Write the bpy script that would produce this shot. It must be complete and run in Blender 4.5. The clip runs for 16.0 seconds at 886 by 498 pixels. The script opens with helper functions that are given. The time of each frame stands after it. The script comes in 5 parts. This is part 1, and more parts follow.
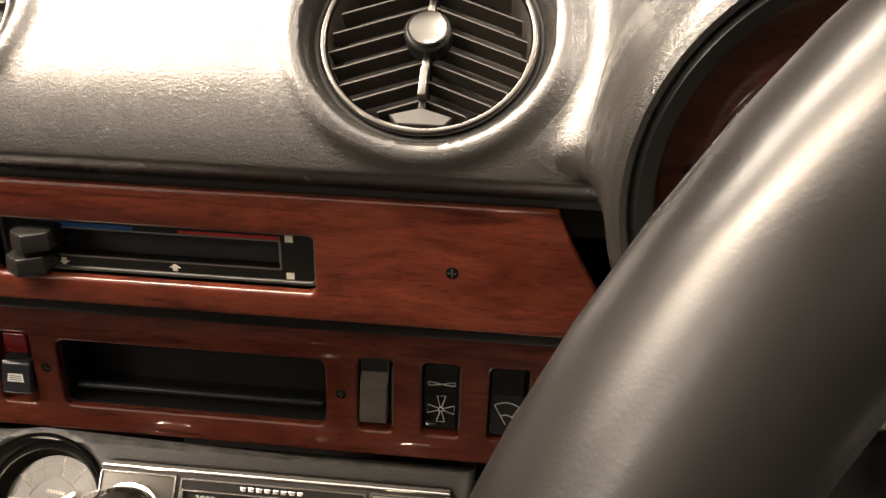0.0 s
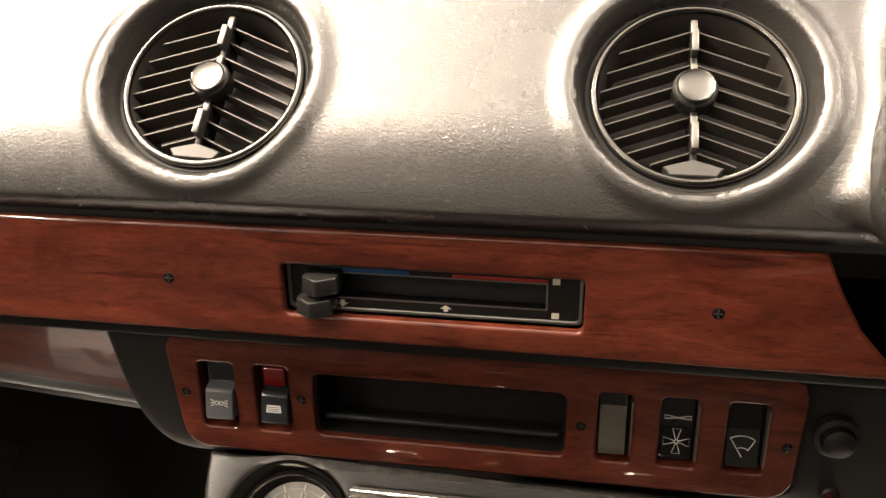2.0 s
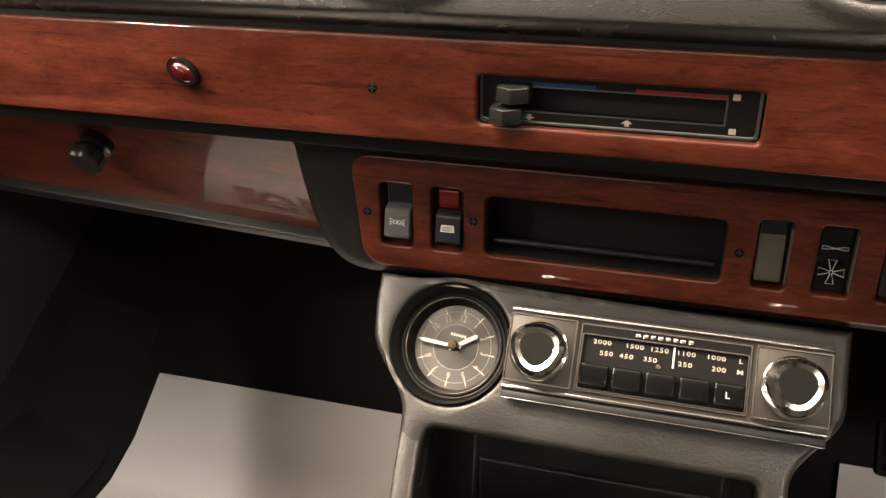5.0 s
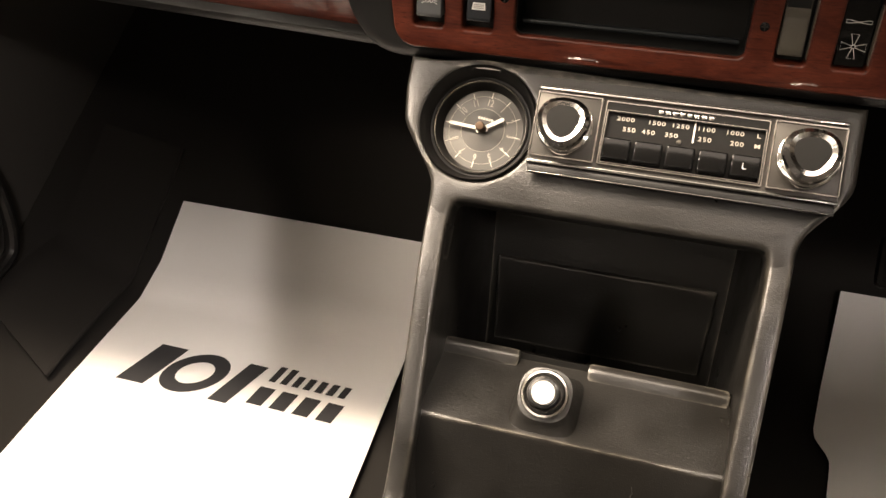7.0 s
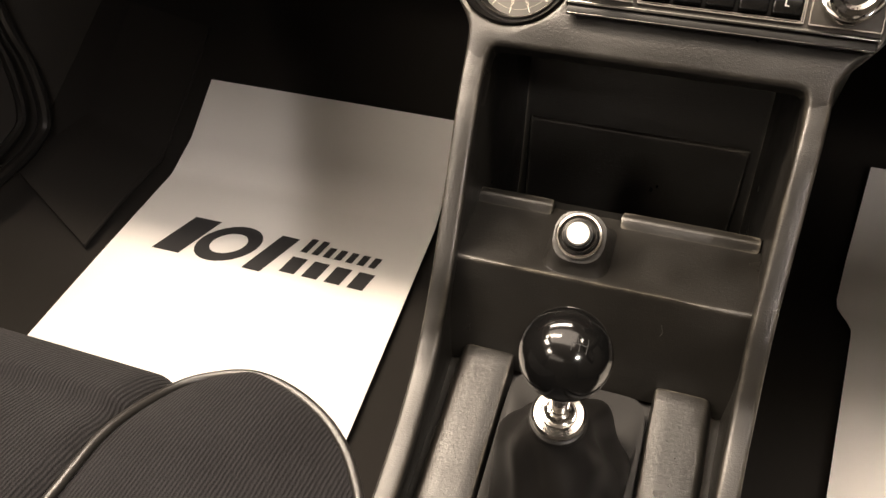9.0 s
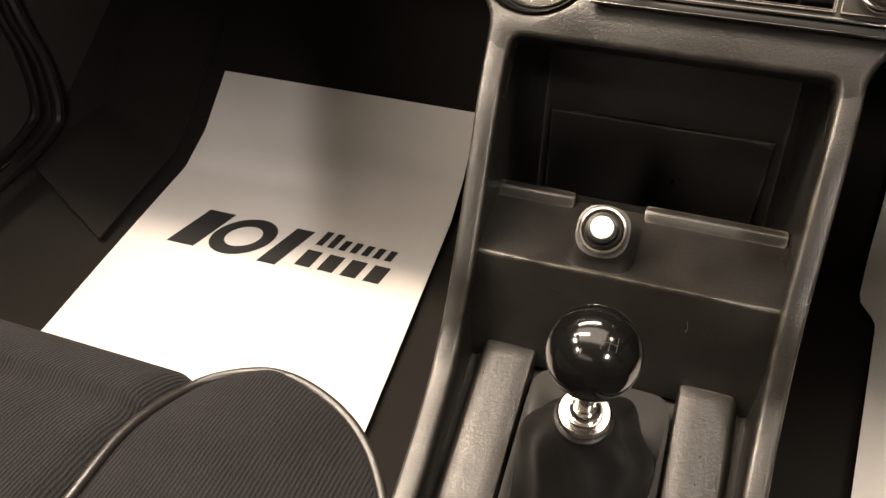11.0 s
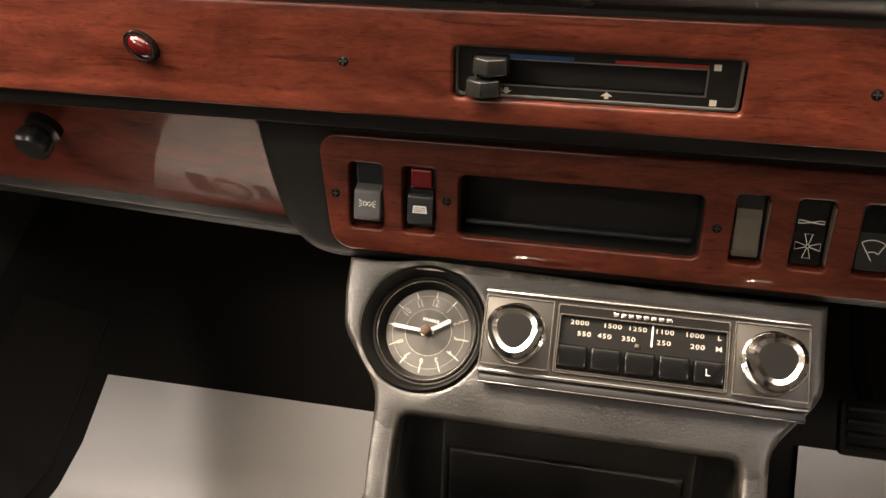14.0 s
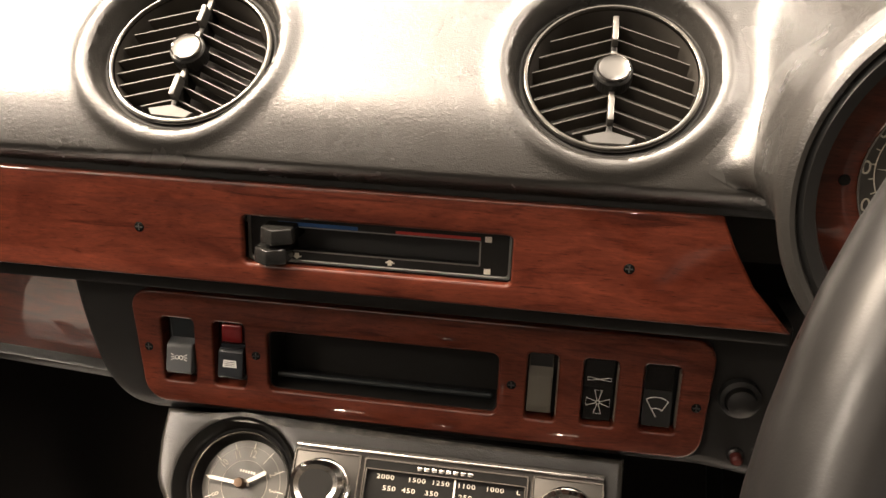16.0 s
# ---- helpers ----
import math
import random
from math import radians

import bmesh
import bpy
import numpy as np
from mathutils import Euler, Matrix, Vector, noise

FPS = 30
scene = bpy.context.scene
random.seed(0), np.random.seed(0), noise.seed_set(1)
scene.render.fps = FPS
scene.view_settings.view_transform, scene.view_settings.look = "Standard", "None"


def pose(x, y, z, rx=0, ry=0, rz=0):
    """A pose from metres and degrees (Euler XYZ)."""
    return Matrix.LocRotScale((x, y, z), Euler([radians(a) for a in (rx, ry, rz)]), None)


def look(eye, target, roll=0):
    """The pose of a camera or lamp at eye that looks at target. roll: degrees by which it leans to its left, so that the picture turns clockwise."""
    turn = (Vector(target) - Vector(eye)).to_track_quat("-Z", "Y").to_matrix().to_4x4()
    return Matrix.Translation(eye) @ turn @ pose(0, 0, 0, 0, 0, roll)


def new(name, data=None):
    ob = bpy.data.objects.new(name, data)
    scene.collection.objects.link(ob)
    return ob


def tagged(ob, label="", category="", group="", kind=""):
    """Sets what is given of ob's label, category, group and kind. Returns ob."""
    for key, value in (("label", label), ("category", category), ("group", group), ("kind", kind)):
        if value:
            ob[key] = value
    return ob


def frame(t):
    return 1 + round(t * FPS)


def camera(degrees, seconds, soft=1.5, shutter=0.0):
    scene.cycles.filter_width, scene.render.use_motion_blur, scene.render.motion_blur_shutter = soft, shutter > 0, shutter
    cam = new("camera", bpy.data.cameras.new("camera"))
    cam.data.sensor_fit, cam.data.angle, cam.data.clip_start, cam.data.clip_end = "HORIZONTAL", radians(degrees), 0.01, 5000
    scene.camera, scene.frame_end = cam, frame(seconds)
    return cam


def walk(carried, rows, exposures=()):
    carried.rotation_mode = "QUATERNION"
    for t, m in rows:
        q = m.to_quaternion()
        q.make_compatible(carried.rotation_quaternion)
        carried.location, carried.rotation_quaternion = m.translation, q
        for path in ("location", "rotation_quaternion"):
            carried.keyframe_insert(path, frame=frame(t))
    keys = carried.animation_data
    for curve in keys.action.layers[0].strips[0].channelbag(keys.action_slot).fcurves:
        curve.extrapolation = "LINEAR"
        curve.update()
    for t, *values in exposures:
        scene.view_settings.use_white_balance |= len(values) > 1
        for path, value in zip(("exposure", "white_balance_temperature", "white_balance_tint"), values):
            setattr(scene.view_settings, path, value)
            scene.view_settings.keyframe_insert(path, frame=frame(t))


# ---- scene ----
cam = camera(55.1, 16.0)
METRES, EYE, TILT, LEAN, TURN = 0.55, 0.72, -24.0, -1.55, 5.7
ROWS = [
    (0.0, 0.0, 0.0, 0.0, -0.0, 0.0, -0.0),
    (0.5, -0.0385, -0.0246, 0.0117, 1.16, 0.24, 0.56),
    (1.0, -0.0839, -0.0315, 0.0132, 2.26, 0.66, 0.67),
    (1.5, -0.1225, -0.0429, 0.0128, 3.54, 1.03, 0.66),
    (2.0, -0.1524, -0.0549, 0.0138, 4.78, 1.78, 0.47),
    (2.5, -0.1823, -0.0691, 0.0105, 6.03, 2.26, -0.09),
    (3.0, -0.1952, -0.0847, 0.0019, 7.17, 2.36, -0.98),
    (5.5, -0.2407, -0.1425, -0.1538, 10.45, -3.15, -2.6),
    (6.0, -0.2401, -0.1544, -0.1831, 10.32, -5.35, -2.92),
    (6.5, -0.2424, -0.1691, -0.217, 10.18, -7.16, -3.39),
    (7.0, -0.2444, -0.1845, -0.2414, 10.63, -8.89, -3.71),
    (7.5, -0.2458, -0.2028, -0.2698, 11.18, -10.7, -4.05),
    (8.0, -0.2486, -0.2134, -0.2934, 11.51, -12.58, -4.41),
    (8.5, -0.2522, -0.2231, -0.312, 11.65, -14.18, -4.02),
    (11.0, -0.2706, -0.2053, -0.3191, 12.55, -15.49, -3.62),
    (11.5, -0.2723, -0.1962, -0.3064, 11.9, -14.47, -3.05),
    (12.0, -0.277, -0.1814, -0.2831, 10.98, -13.1, -2.27),
    (12.5, -0.2786, -0.1588, -0.2507, 9.96, -10.82, -2.05),
    (13.0, -0.2795, -0.1337, -0.2138, 8.65, -7.5, -2.64),
    (13.5, -0.2773, -0.1194, -0.1799, 7.31, -3.74, -2.34),
    (14.0, -0.2684, -0.1109, -0.1441, 6.33, -0.96, -1.76),
    (14.5, -0.254, -0.111, -0.118, 5.8, 1.37, -1.95),
    (15.0, -0.2298, -0.1212, -0.0946, 5.21, 3.37, -1.73),
    (15.5, -0.1832, -0.1243, -0.0827, 4.32, 4.94, -1.85),
    (16.0, -0.1154, -0.1275, -0.0817, 3.07, 5.86, -1.74),
]
BASE = pose(0.15, -0.31, EYE, TILT, LEAN, TURN)
walk(cam, [(t, BASE @ pose(METRES * x, METRES * y, METRES * z, 90 + pitch, roll, yaw)) for t, x, y, z, yaw, pitch, roll in ROWS],
     [(0.0, 0.75), (2.0, 0.77), (3.0, 0.68), (5.4, 1.02), (6.0, 1.26), (8.0, 0.49), (11.0, 0.39), (12.5, 0.68), (13.5, 1.06), (16.0, 0.90)])

# ---- light: showroom lamps inferred from shadows and glints, and added unseen fills ----
world = bpy.data.worlds.new("showroom_dark")
scene.world = world
world.use_nodes = True
world.node_tree.nodes["Background"].inputs[0].default_value = (1.0, 0.86, 0.70, 1)
world.node_tree.nodes["Background"].inputs[1].default_value = 0.20


def ceiling_lamp(name, eye, target, sx, sy, watts, colour=(1.0, 0.80, 0.58)):
    data = bpy.data.lights.new(name, "AREA")
    data.shape, data.size, data.size_y, data.energy, data.color = "RECTANGLE", sx, sy, watts, colour
    ob = new(name, data)
    ob.matrix_world = look(eye, target)
    return ob


WARM = (1.0, 0.845, 0.69)
ceiling_lamp("lamp_over_cabin", (-1.62, -0.46, 2.6), (-1.62, -0.40, 0.5), 2.0, 0.22, 160, (1.0, 0.81, 0.62))
# Unseen fill added to brighten the passenger side of the dash.
ceiling_lamp("fill_beside_passenger", (-2.6, -1.2, 2.6), (-0.2, 0.0, 0.5), 0.60, 0.30, 80, WARM)
ceiling_lamp("lamp_over_driver", (1.40, -0.25, 2.6), (0.0, 0.0, 0.5), 0.45, 0.30, 27, WARM)
ceiling_lamp("lamp_ahead", (-1.02, 0.9, 2.6), (-1.02, 0.0, 0.5), 2.2, 0.24, 120, WARM)
# Unseen fill added to lift the veneer from the rear left.
ceiling_lamp("fill_rear_passenger", (-1.75, -2.2, 2.05), (-0.3, 0.2, 0.2), 0.60, 0.40, 50, WARM)
ceiling_lamp("lamp_rear_driver", (1.75, -2.2, 2.05), (-0.3, 0.2, 0.2), 0.44, 0.28, 90, (1.0, 0.88, 0.79))
# Broad unseen fill added behind to lighten veneer and padding.
ceiling_lamp("fill_behind", (-1.5, -3.2, 1.85), (-0.1, 0.0, 0.5), 3.4, 1.0, 16, WARM)
# Unseen overhead fill panel added for general brightness.
ceiling_lamp("fill_overhead", (-0.75, -0.55, 2.95), (-0.75, -0.55, 0), 3.6, 1.8, 80, WARM)


# ---- materials ----
def mat(name, base, rough=0.5, metal=0.0, coat=0.0, spec=0.5):
    m = bpy.data.materials.new(name)
    m.use_nodes = True
    b = m.node_tree.nodes["Principled BSDF"]
    b.inputs["Base Color"].default_value = (*base, 1)
    b.inputs["Roughness"].default_value = rough
    b.inputs["Metallic"].default_value = metal
    b.inputs["Coat Weight"].default_value = coat
    b.inputs["Coat Roughness"].default_value = 0.04
    b.inputs["Specular IOR Level"].default_value = spec
    return m


def nodes_of(m):
    t = m.node_tree
    return t, t.nodes, t.links, t.nodes["Principled BSDF"]


def coords(m, scale=(1, 1, 1)):
    t, n, l, b = nodes_of(m)
    tc, mp = n.new("ShaderNodeTexCoord"), n.new("ShaderNodeMapping")
    mp.inputs["Scale"].default_value = scale
    l.new(tc.outputs["Object"], mp.inputs["Vector"])
    return mp.outputs["Vector"]


def noise_tex(m, vec, scale, detail=4, rough=0.55, distortion=0.0):
    t, n, l, b = nodes_of(m)
    x = n.new("ShaderNodeTexNoise")
    x.inputs["Scale"].default_value, x.inputs["Detail"].default_value = scale, detail
    x.inputs["Roughness"].default_value, x.inputs["Distortion"].default_value = rough, distortion
    l.new(vec, x.inputs["Vector"])
    return x.outputs["Fac"]


def ramp(m, fac, stops):
    t, n, l, b = nodes_of(m)
    r = n.new("ShaderNodeValToRGB")
    while len(r.color_ramp.elements) < len(stops):
        r.color_ramp.elements.new(0.5)
    for e, (p, c) in zip(r.color_ramp.elements, stops):
        e.position, e.color = p, (*c, 1)
    l.new(fac, r.inputs["Fac"])
    return r.outputs["Color"]


def bump(m, height, strength, distance, before=None, target="Normal"):
    t, n, l, b = nodes_of(m)
    x = n.new("ShaderNodeBump")
    x.inputs["Strength"].default_value, x.inputs["Distance"].default_value = strength, distance
    l.new(height, x.inputs["Height"])
    if before:
        l.new(before, x.inputs["Normal"])
    l.new(x.outputs["Normal"], b.inputs[target])
    return x.outputs["Normal"]


def vary(m, fac, socket, lo, hi):
    t, n, l, b = nodes_of(m)
    x = n.new("ShaderNodeMapRange")
    x.inputs["From Min"].default_value, x.inputs["From Max"].default_value = 0.3, 0.7
    x.inputs["To Min"].default_value, x.inputs["To Max"].default_value = lo, hi
    l.new(fac, x.inputs["Value"])
    l.new(x.outputs["Result"], b.inputs[socket])


def wood_material(name, dark, mid, light):
    m = mat(name, mid, 0.4, 0, 0.8, 0.12)
    t, n, l, b = nodes_of(m)

    def times(a, c, amount):
        mix = n.new("ShaderNodeMix")
        mix.data_type, mix.blend_type = "RGBA", "MULTIPLY"
        mix.inputs["Factor"].default_value = amount
        l.new(a, mix.inputs["A"])
        l.new(c, mix.inputs["B"])
        return mix.outputs["Result"]
    fibre = noise_tex(m, coords(m, (48, 90, 300)), 1.5, 9, 0.74, 0.8)
    cloud = noise_tex(m, coords(m, (9, 14, 26)), 2.0, 5, 0.6, 0.9)
    streak = noise_tex(m, coords(m, (7, 14, 75)), 2.0, 4, 0.6, 1.2)
    pores = noise_tex(m, coords(m, (150, 300, 1100)), 1.0, 2, 0.5, 0.0)
    col = ramp(m, fibre, [(0.26, dark), (0.48, mid), (0.80, light)])
    col = times(col, ramp(m, cloud, [(0.30, (0.50, 0.42, 0.40)), (0.62, (1.08, 1.08, 1.08))]), 1.0)
    col = times(col, ramp(m, streak, [(0.30, (0.40, 0.32, 0.30)), (0.43, (1, 1, 1))]), 0.9)
    col = times(col, ramp(m, pores, [(0.30, (0.35, 0.30, 0.28)), (0.40, (1, 1, 1))]), 0.7)
    l.new(col, b.inputs["Base Color"])
    wob = noise_tex(m, coords(m, (1, 1, 1)), 22, 2)
    bump(m, wob, 0.06, 0.002, None, "Coat Normal")
    b.inputs["Coat Roughness"].default_value = 0.06
    return m


def vinyl_material(name, base, rlo, rhi, grain, depth, shine=0.5):
    m = mat(name, base, rlo, 0, 0, shine)
    t, n, l, b = nodes_of(m)
    v = coords(m)
    vor = n.new("ShaderNodeTexVoronoi")
    vor.feature = "DISTANCE_TO_EDGE"
    vor.inputs["Scale"].default_value = grain
    warp = n.new("ShaderNodeVectorMath")
    warp.operation = "MULTIPLY_ADD"
    wn = n.new("ShaderNodeTexNoise")
    wn.inputs["Scale"].default_value = grain * 0.6
    l.new(v, wn.inputs["Vector"])
    l.new(wn.outputs["Color"], warp.inputs[0])
    warp.inputs[1].default_value = (1.2 / grain, 1.2 / grain, 1.2 / grain)
    l.new(v, warp.inputs[2])
    l.new(warp.outputs["Vector"], vor.inputs["Vector"])
    first = bump(m, vor.outputs["Distance"], 0.55, depth)
    wrinkle = noise_tex(m, coords(m, (0.9, 1.6, 1.6)), grain * 0.46, 3, 0.55, 0.4)
    second = bump(m, wrinkle, 0.5, depth * 1.25, first)
    l.new(second, b.inputs["Coat Normal"])
    vary(m, noise_tex(m, v, 22, 4, 0.6, 0.3), "Roughness", rlo, rhi)
    return m


WOOD = wood_material("red_mahogany_veneer", (0.044, 0.0097, 0.0053), (0.078, 0.0174, 0.0090), (0.123, 0.0282, 0.0140))
WOOD_DARK = wood_material("dark_mahogany_veneer", (0.050, 0.0095, 0.0052), (0.095, 0.0180, 0.0085), (0.150, 0.030, 0.012))
WOOD_DARK.node_tree.nodes["Principled BSDF"].inputs["Coat Weight"].default_value = 0.42
WOOD_DARK.node_tree.nodes["Principled BSDF"].inputs["Coat Roughness"].default_value = 0.02
PAD = vinyl_material("black_padded_vinyl", (0.0195, 0.0186, 0.0170), 0.23, 0.29, 960, 0.00028, 0.70)
PAD.node_tree.nodes["Principled BSDF"].inputs["Coat Weight"].default_value = 0.3
PAD.node_tree.nodes["Principled BSDF"].inputs["Coat Roughness"].default_value = 0.42
CONSOLE = vinyl_material("black_moulded_vinyl", (0.0080, 0.0074, 0.0064), 0.26, 0.44, 820, 0.00028, 0.60)

BOSS = vinyl_material("black_boss_vinyl", (0.0090, 0.0083, 0.0072), 0.26, 0.44, 820, 0.00028, 0.60)


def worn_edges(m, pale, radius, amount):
    """Paint edges pale, for rubbed vinyl and for edge highlights put into the colour."""
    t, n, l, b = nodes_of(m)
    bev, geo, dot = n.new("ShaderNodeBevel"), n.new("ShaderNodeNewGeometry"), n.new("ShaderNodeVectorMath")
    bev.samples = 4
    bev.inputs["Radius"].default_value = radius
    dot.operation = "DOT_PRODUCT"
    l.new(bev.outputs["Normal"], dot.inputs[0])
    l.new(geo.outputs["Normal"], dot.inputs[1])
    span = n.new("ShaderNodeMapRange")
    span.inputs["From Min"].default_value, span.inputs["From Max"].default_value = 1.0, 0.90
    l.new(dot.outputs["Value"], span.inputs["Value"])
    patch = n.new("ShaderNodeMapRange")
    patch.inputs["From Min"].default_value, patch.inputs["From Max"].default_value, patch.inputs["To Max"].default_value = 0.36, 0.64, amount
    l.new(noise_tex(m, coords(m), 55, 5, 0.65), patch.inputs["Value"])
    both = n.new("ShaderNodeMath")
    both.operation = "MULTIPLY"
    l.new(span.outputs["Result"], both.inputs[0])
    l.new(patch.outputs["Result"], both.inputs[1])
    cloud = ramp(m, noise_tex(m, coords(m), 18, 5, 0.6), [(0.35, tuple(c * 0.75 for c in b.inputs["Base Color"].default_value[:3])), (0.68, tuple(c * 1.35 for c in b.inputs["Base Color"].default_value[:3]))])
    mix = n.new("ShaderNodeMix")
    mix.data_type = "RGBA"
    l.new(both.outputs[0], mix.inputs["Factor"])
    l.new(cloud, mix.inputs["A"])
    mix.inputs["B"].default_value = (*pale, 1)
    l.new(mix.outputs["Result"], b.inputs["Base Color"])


# Pale edges stand for wear and for painted edge highlights together.
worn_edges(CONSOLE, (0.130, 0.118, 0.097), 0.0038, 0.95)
LEATHER = vinyl_material("black_rim_leather", (0.0080, 0.0078, 0.0077), 0.22, 0.40, 1100, 0.00003, 0.34)
BLACK = mat("black_plastic", (0.010, 0.010, 0.0098), 0.36, 0, 0, 0.35)
BLACK_GLOSS = mat("glossy_black_plastic", (0.003, 0.003, 0.003), 0.11, 0, 0.0)
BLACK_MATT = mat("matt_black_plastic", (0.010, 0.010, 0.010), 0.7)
GREY_ROCKER = mat("worn_grey_rocker", (0.072, 0.075, 0.078), 0.33, 0, 0, 0.3)
DARK_ROCKER = mat("dark_blue_grey_rocker", (0.016, 0.018, 0.021), 0.20)
SLATE = mat("slate_grey_plastic", (0.013, 0.0155, 0.017), 0.4, 0, 0, 0.25)
CREAM = mat("faded_cream_plastic", (0.070, 0.064, 0.052), 0.35, 0, 0, 0.25)
SLIDER = mat("worn_black_slider", (0.012, 0.012, 0.0115), 0.26)
CAP = mat("satin_cap", (0.092, 0.090, 0.087), 0.36, 1.0)
BUTTON_RED = mat("dull_red_button", (0.06, 0.008, 0.006), 0.5)
TRIM = mat("soft_black_trim", (0.010, 0.0097, 0.0094), 0.45, 0, 0, 0.3)
WEDGE = mat("grey_wedge_plastic", (0.030, 0.029, 0.027), 0.5)
EDGE = mat("lit_well_wall", (0.085, 0.068, 0.054), 0.4)
BRIGHT = mat("bright_chrome", (0.62, 0.60, 0.57), 0.14, 1.0)
PLINTH = mat("dull_chrome", (0.10, 0.096, 0.09), 0.20, 1.0)
DULL = mat("dull_grey_plastic", (0.06, 0.057, 0.052), 0.5)
KNOB_FACE = mat("dark_knob_face", (0.006, 0.0057, 0.0053), 0.28, 0, 0, 0.3)
ALUMINIUM = mat("satin_aluminium", (0.85, 0.83, 0.80), 0.42, 0.55)
RADIO_METAL = mat("dull_brown_chrome_plate", (0.040, 0.037, 0.033), 0.42, 0.6)
RIDGE = mat("worn_bright_ridge", (0.13, 0.126, 0.118), 0.30, 0.7)
TRAY = mat("black_tray_plastic", (0.0075, 0.0072, 0.0068), 0.45, 0, 0, 0.3)
SLAT = mat("vent_slat_plastic", (0.046, 0.041, 0.035), 0.5, 0, 0, 0.3)
SLAT_EDGE = mat("vent_slat_edge", (0.036, 0.033, 0.029), 0.45, 0, 0, 0.3)
GUNMETAL = mat("dull_chrome_ring", (0.078, 0.075, 0.070), 0.22, 1.0)
CHROME = mat("chrome", (0.80, 0.78, 0.75), 0.08, 1.0)
CHROME_WORN = mat("worn_chrome", (0.42, 0.40, 0.38), 0.2, 1.0)
GREY_METAL = mat("dull_grey_metal", (0.24, 0.235, 0.225), 0.4, 0.8)
CUP = mat("black_clock_cup", (0.0035, 0.0033, 0.0031), 0.45, 0, 0, 0.22)
BRASS = mat("dull_brass", (0.085, 0.058, 0.040), 0.32, 0.9)
DIAL_GREY = mat("brushed_dial_grey", (0.095, 0.092, 0.086), 0.38, 0.7)
DIAL_CENTRE = mat("grey_dial_centre", (0.070, 0.068, 0.064), 0.34, 0.7)
for dial in (DIAL_GREY, DIAL_CENTRE):
    t, n, l, b = nodes_of(dial)
    tangent = n.new("ShaderNodeTangent")
    tangent.direction_type, tangent.axis = "RADIAL", "Y"
    l.new(tangent.outputs["Tangent"], b.inputs["Tangent"])
    b.inputs["Anisotropic"].default_value = 0.75
DIAL_DARK = mat("dark_dial", (0.007, 0.0066, 0.0062), 0.35, 0, 0, 0.18)
WHITE = mat("cream_white_print", (0.75, 0.71, 0.62), 0.5)
SILVER = mat("silver_print", (0.55, 0.54, 0.52), 0.4)
SCALE_PRINT = mat("cream_scale_print", (0.42, 0.39, 0.33), 0.5)
BLUE = mat("blue_print", (0.008, 0.060, 0.19), 0.45)
RED = mat("red_print", (0.33, 0.025, 0.020), 0.45)
RED_DARK = mat("dark_red_glass", (0.050, 0.0025, 0.0025), 0.10, 0, 0.5)
RED_LENS = mat("red_lens", (0.11, 0.004, 0.004), 0.12, 0, 0.8)
BUTTON = mat("black_push_button", (0.004, 0.004, 0.004), 0.13, 0, 0, 0.18)
PAPER = mat("white_paper", (0.80, 0.785, 0.77), 0.75)
INK = mat("dark_grey_ink", (0.025, 0.025, 0.027), 0.7)
SCREW = mat("blackened_screw", (0.020, 0.0185, 0.017), 0.26, 0.75)
CARPET = mat("black_carpet", (0.0165, 0.0153, 0.0143), 0.95, 0, 0, 0.1)
FABRIC = mat("charcoal_ribbed_cloth", (0.013, 0.0126, 0.0133), 0.95, 0, 0, 0.15)
PIPING = mat("grey_vinyl_piping", (0.011, 0.0102, 0.0094), 0.34, 0, 0, 0.5)
RUBBER = mat("black_rubber", (0.006, 0.0056, 0.0053), 0.42, 0, 0, 0.22)
CABIN = mat("dark_cabin_trim", (0.035, 0.0325, 0.030), 0.8, 0, 0, 0.2)
HALL = mat("showroom_paint", (0.30, 0.28, 0.255), 0.8)
GLASS = mat("dial_glass", (1, 1, 1), 0.02)
GLASS.node_tree.nodes["Principled BSDF"].inputs["Transmission Weight"].default_value = 1.0
GLASS.node_tree.nodes["Principled BSDF"].inputs["IOR"].default_value = 1.15
SYMBOLS = {}


# ---- building helpers ----
def finish(name, bm, material, smooth=True):
    bmesh.ops.recalc_face_normals(bm, faces=bm.faces)
    me = bpy.data.meshes.new(name)
    bm.to_mesh(me)
    bm.free()
    me.materials.append(material)
    if smooth:
        me.polygons.foreach_set("use_smooth", [True] * len(me.polygons))
        me.set_sharp_from_angle(angle=radians(35))
    return me


def part(name, bm, material, parent, label="", smooth=True):
    ob = new(name, finish(name, bm, material, smooth))
    ob.parent = parent
    if label:
        tagged(ob, label)
    return ob


def solid(name, bm, material, label, category, kind="", smooth=True):
    return tagged(new(name, finish(name, bm, material, smooth)), label, category, "", kind)


def thing(name, m, label, category, group="", kind=""):
    ob = new(name)
    ob.empty_display_size = 0.02
    ob.matrix_world = m
    return tagged(ob, label, category, group, kind)


def rr(x0, z0, x1, z1, r, n=5):
    """Outline of a rounded rectangle, in x and z."""
    pts = []
    for cx, cz, a0 in ((x1 - r, z1 - r, 0), (x0 + r, z1 - r, 90), (x0 + r, z0 + r, 180), (x1 - r, z0 + r, 270)):
        for i in range(n + 1):
            a = radians(a0 + 90 * i / n)
            pts.append((cx + r * math.cos(a), cz + r * math.sin(a)))
    return pts


def disc(cx, cz, r, n=40):
    return [(cx + r * math.cos(2 * math.pi * i / n), cz + r * math.sin(2 * math.pi * i / n)) for i in range(n)]


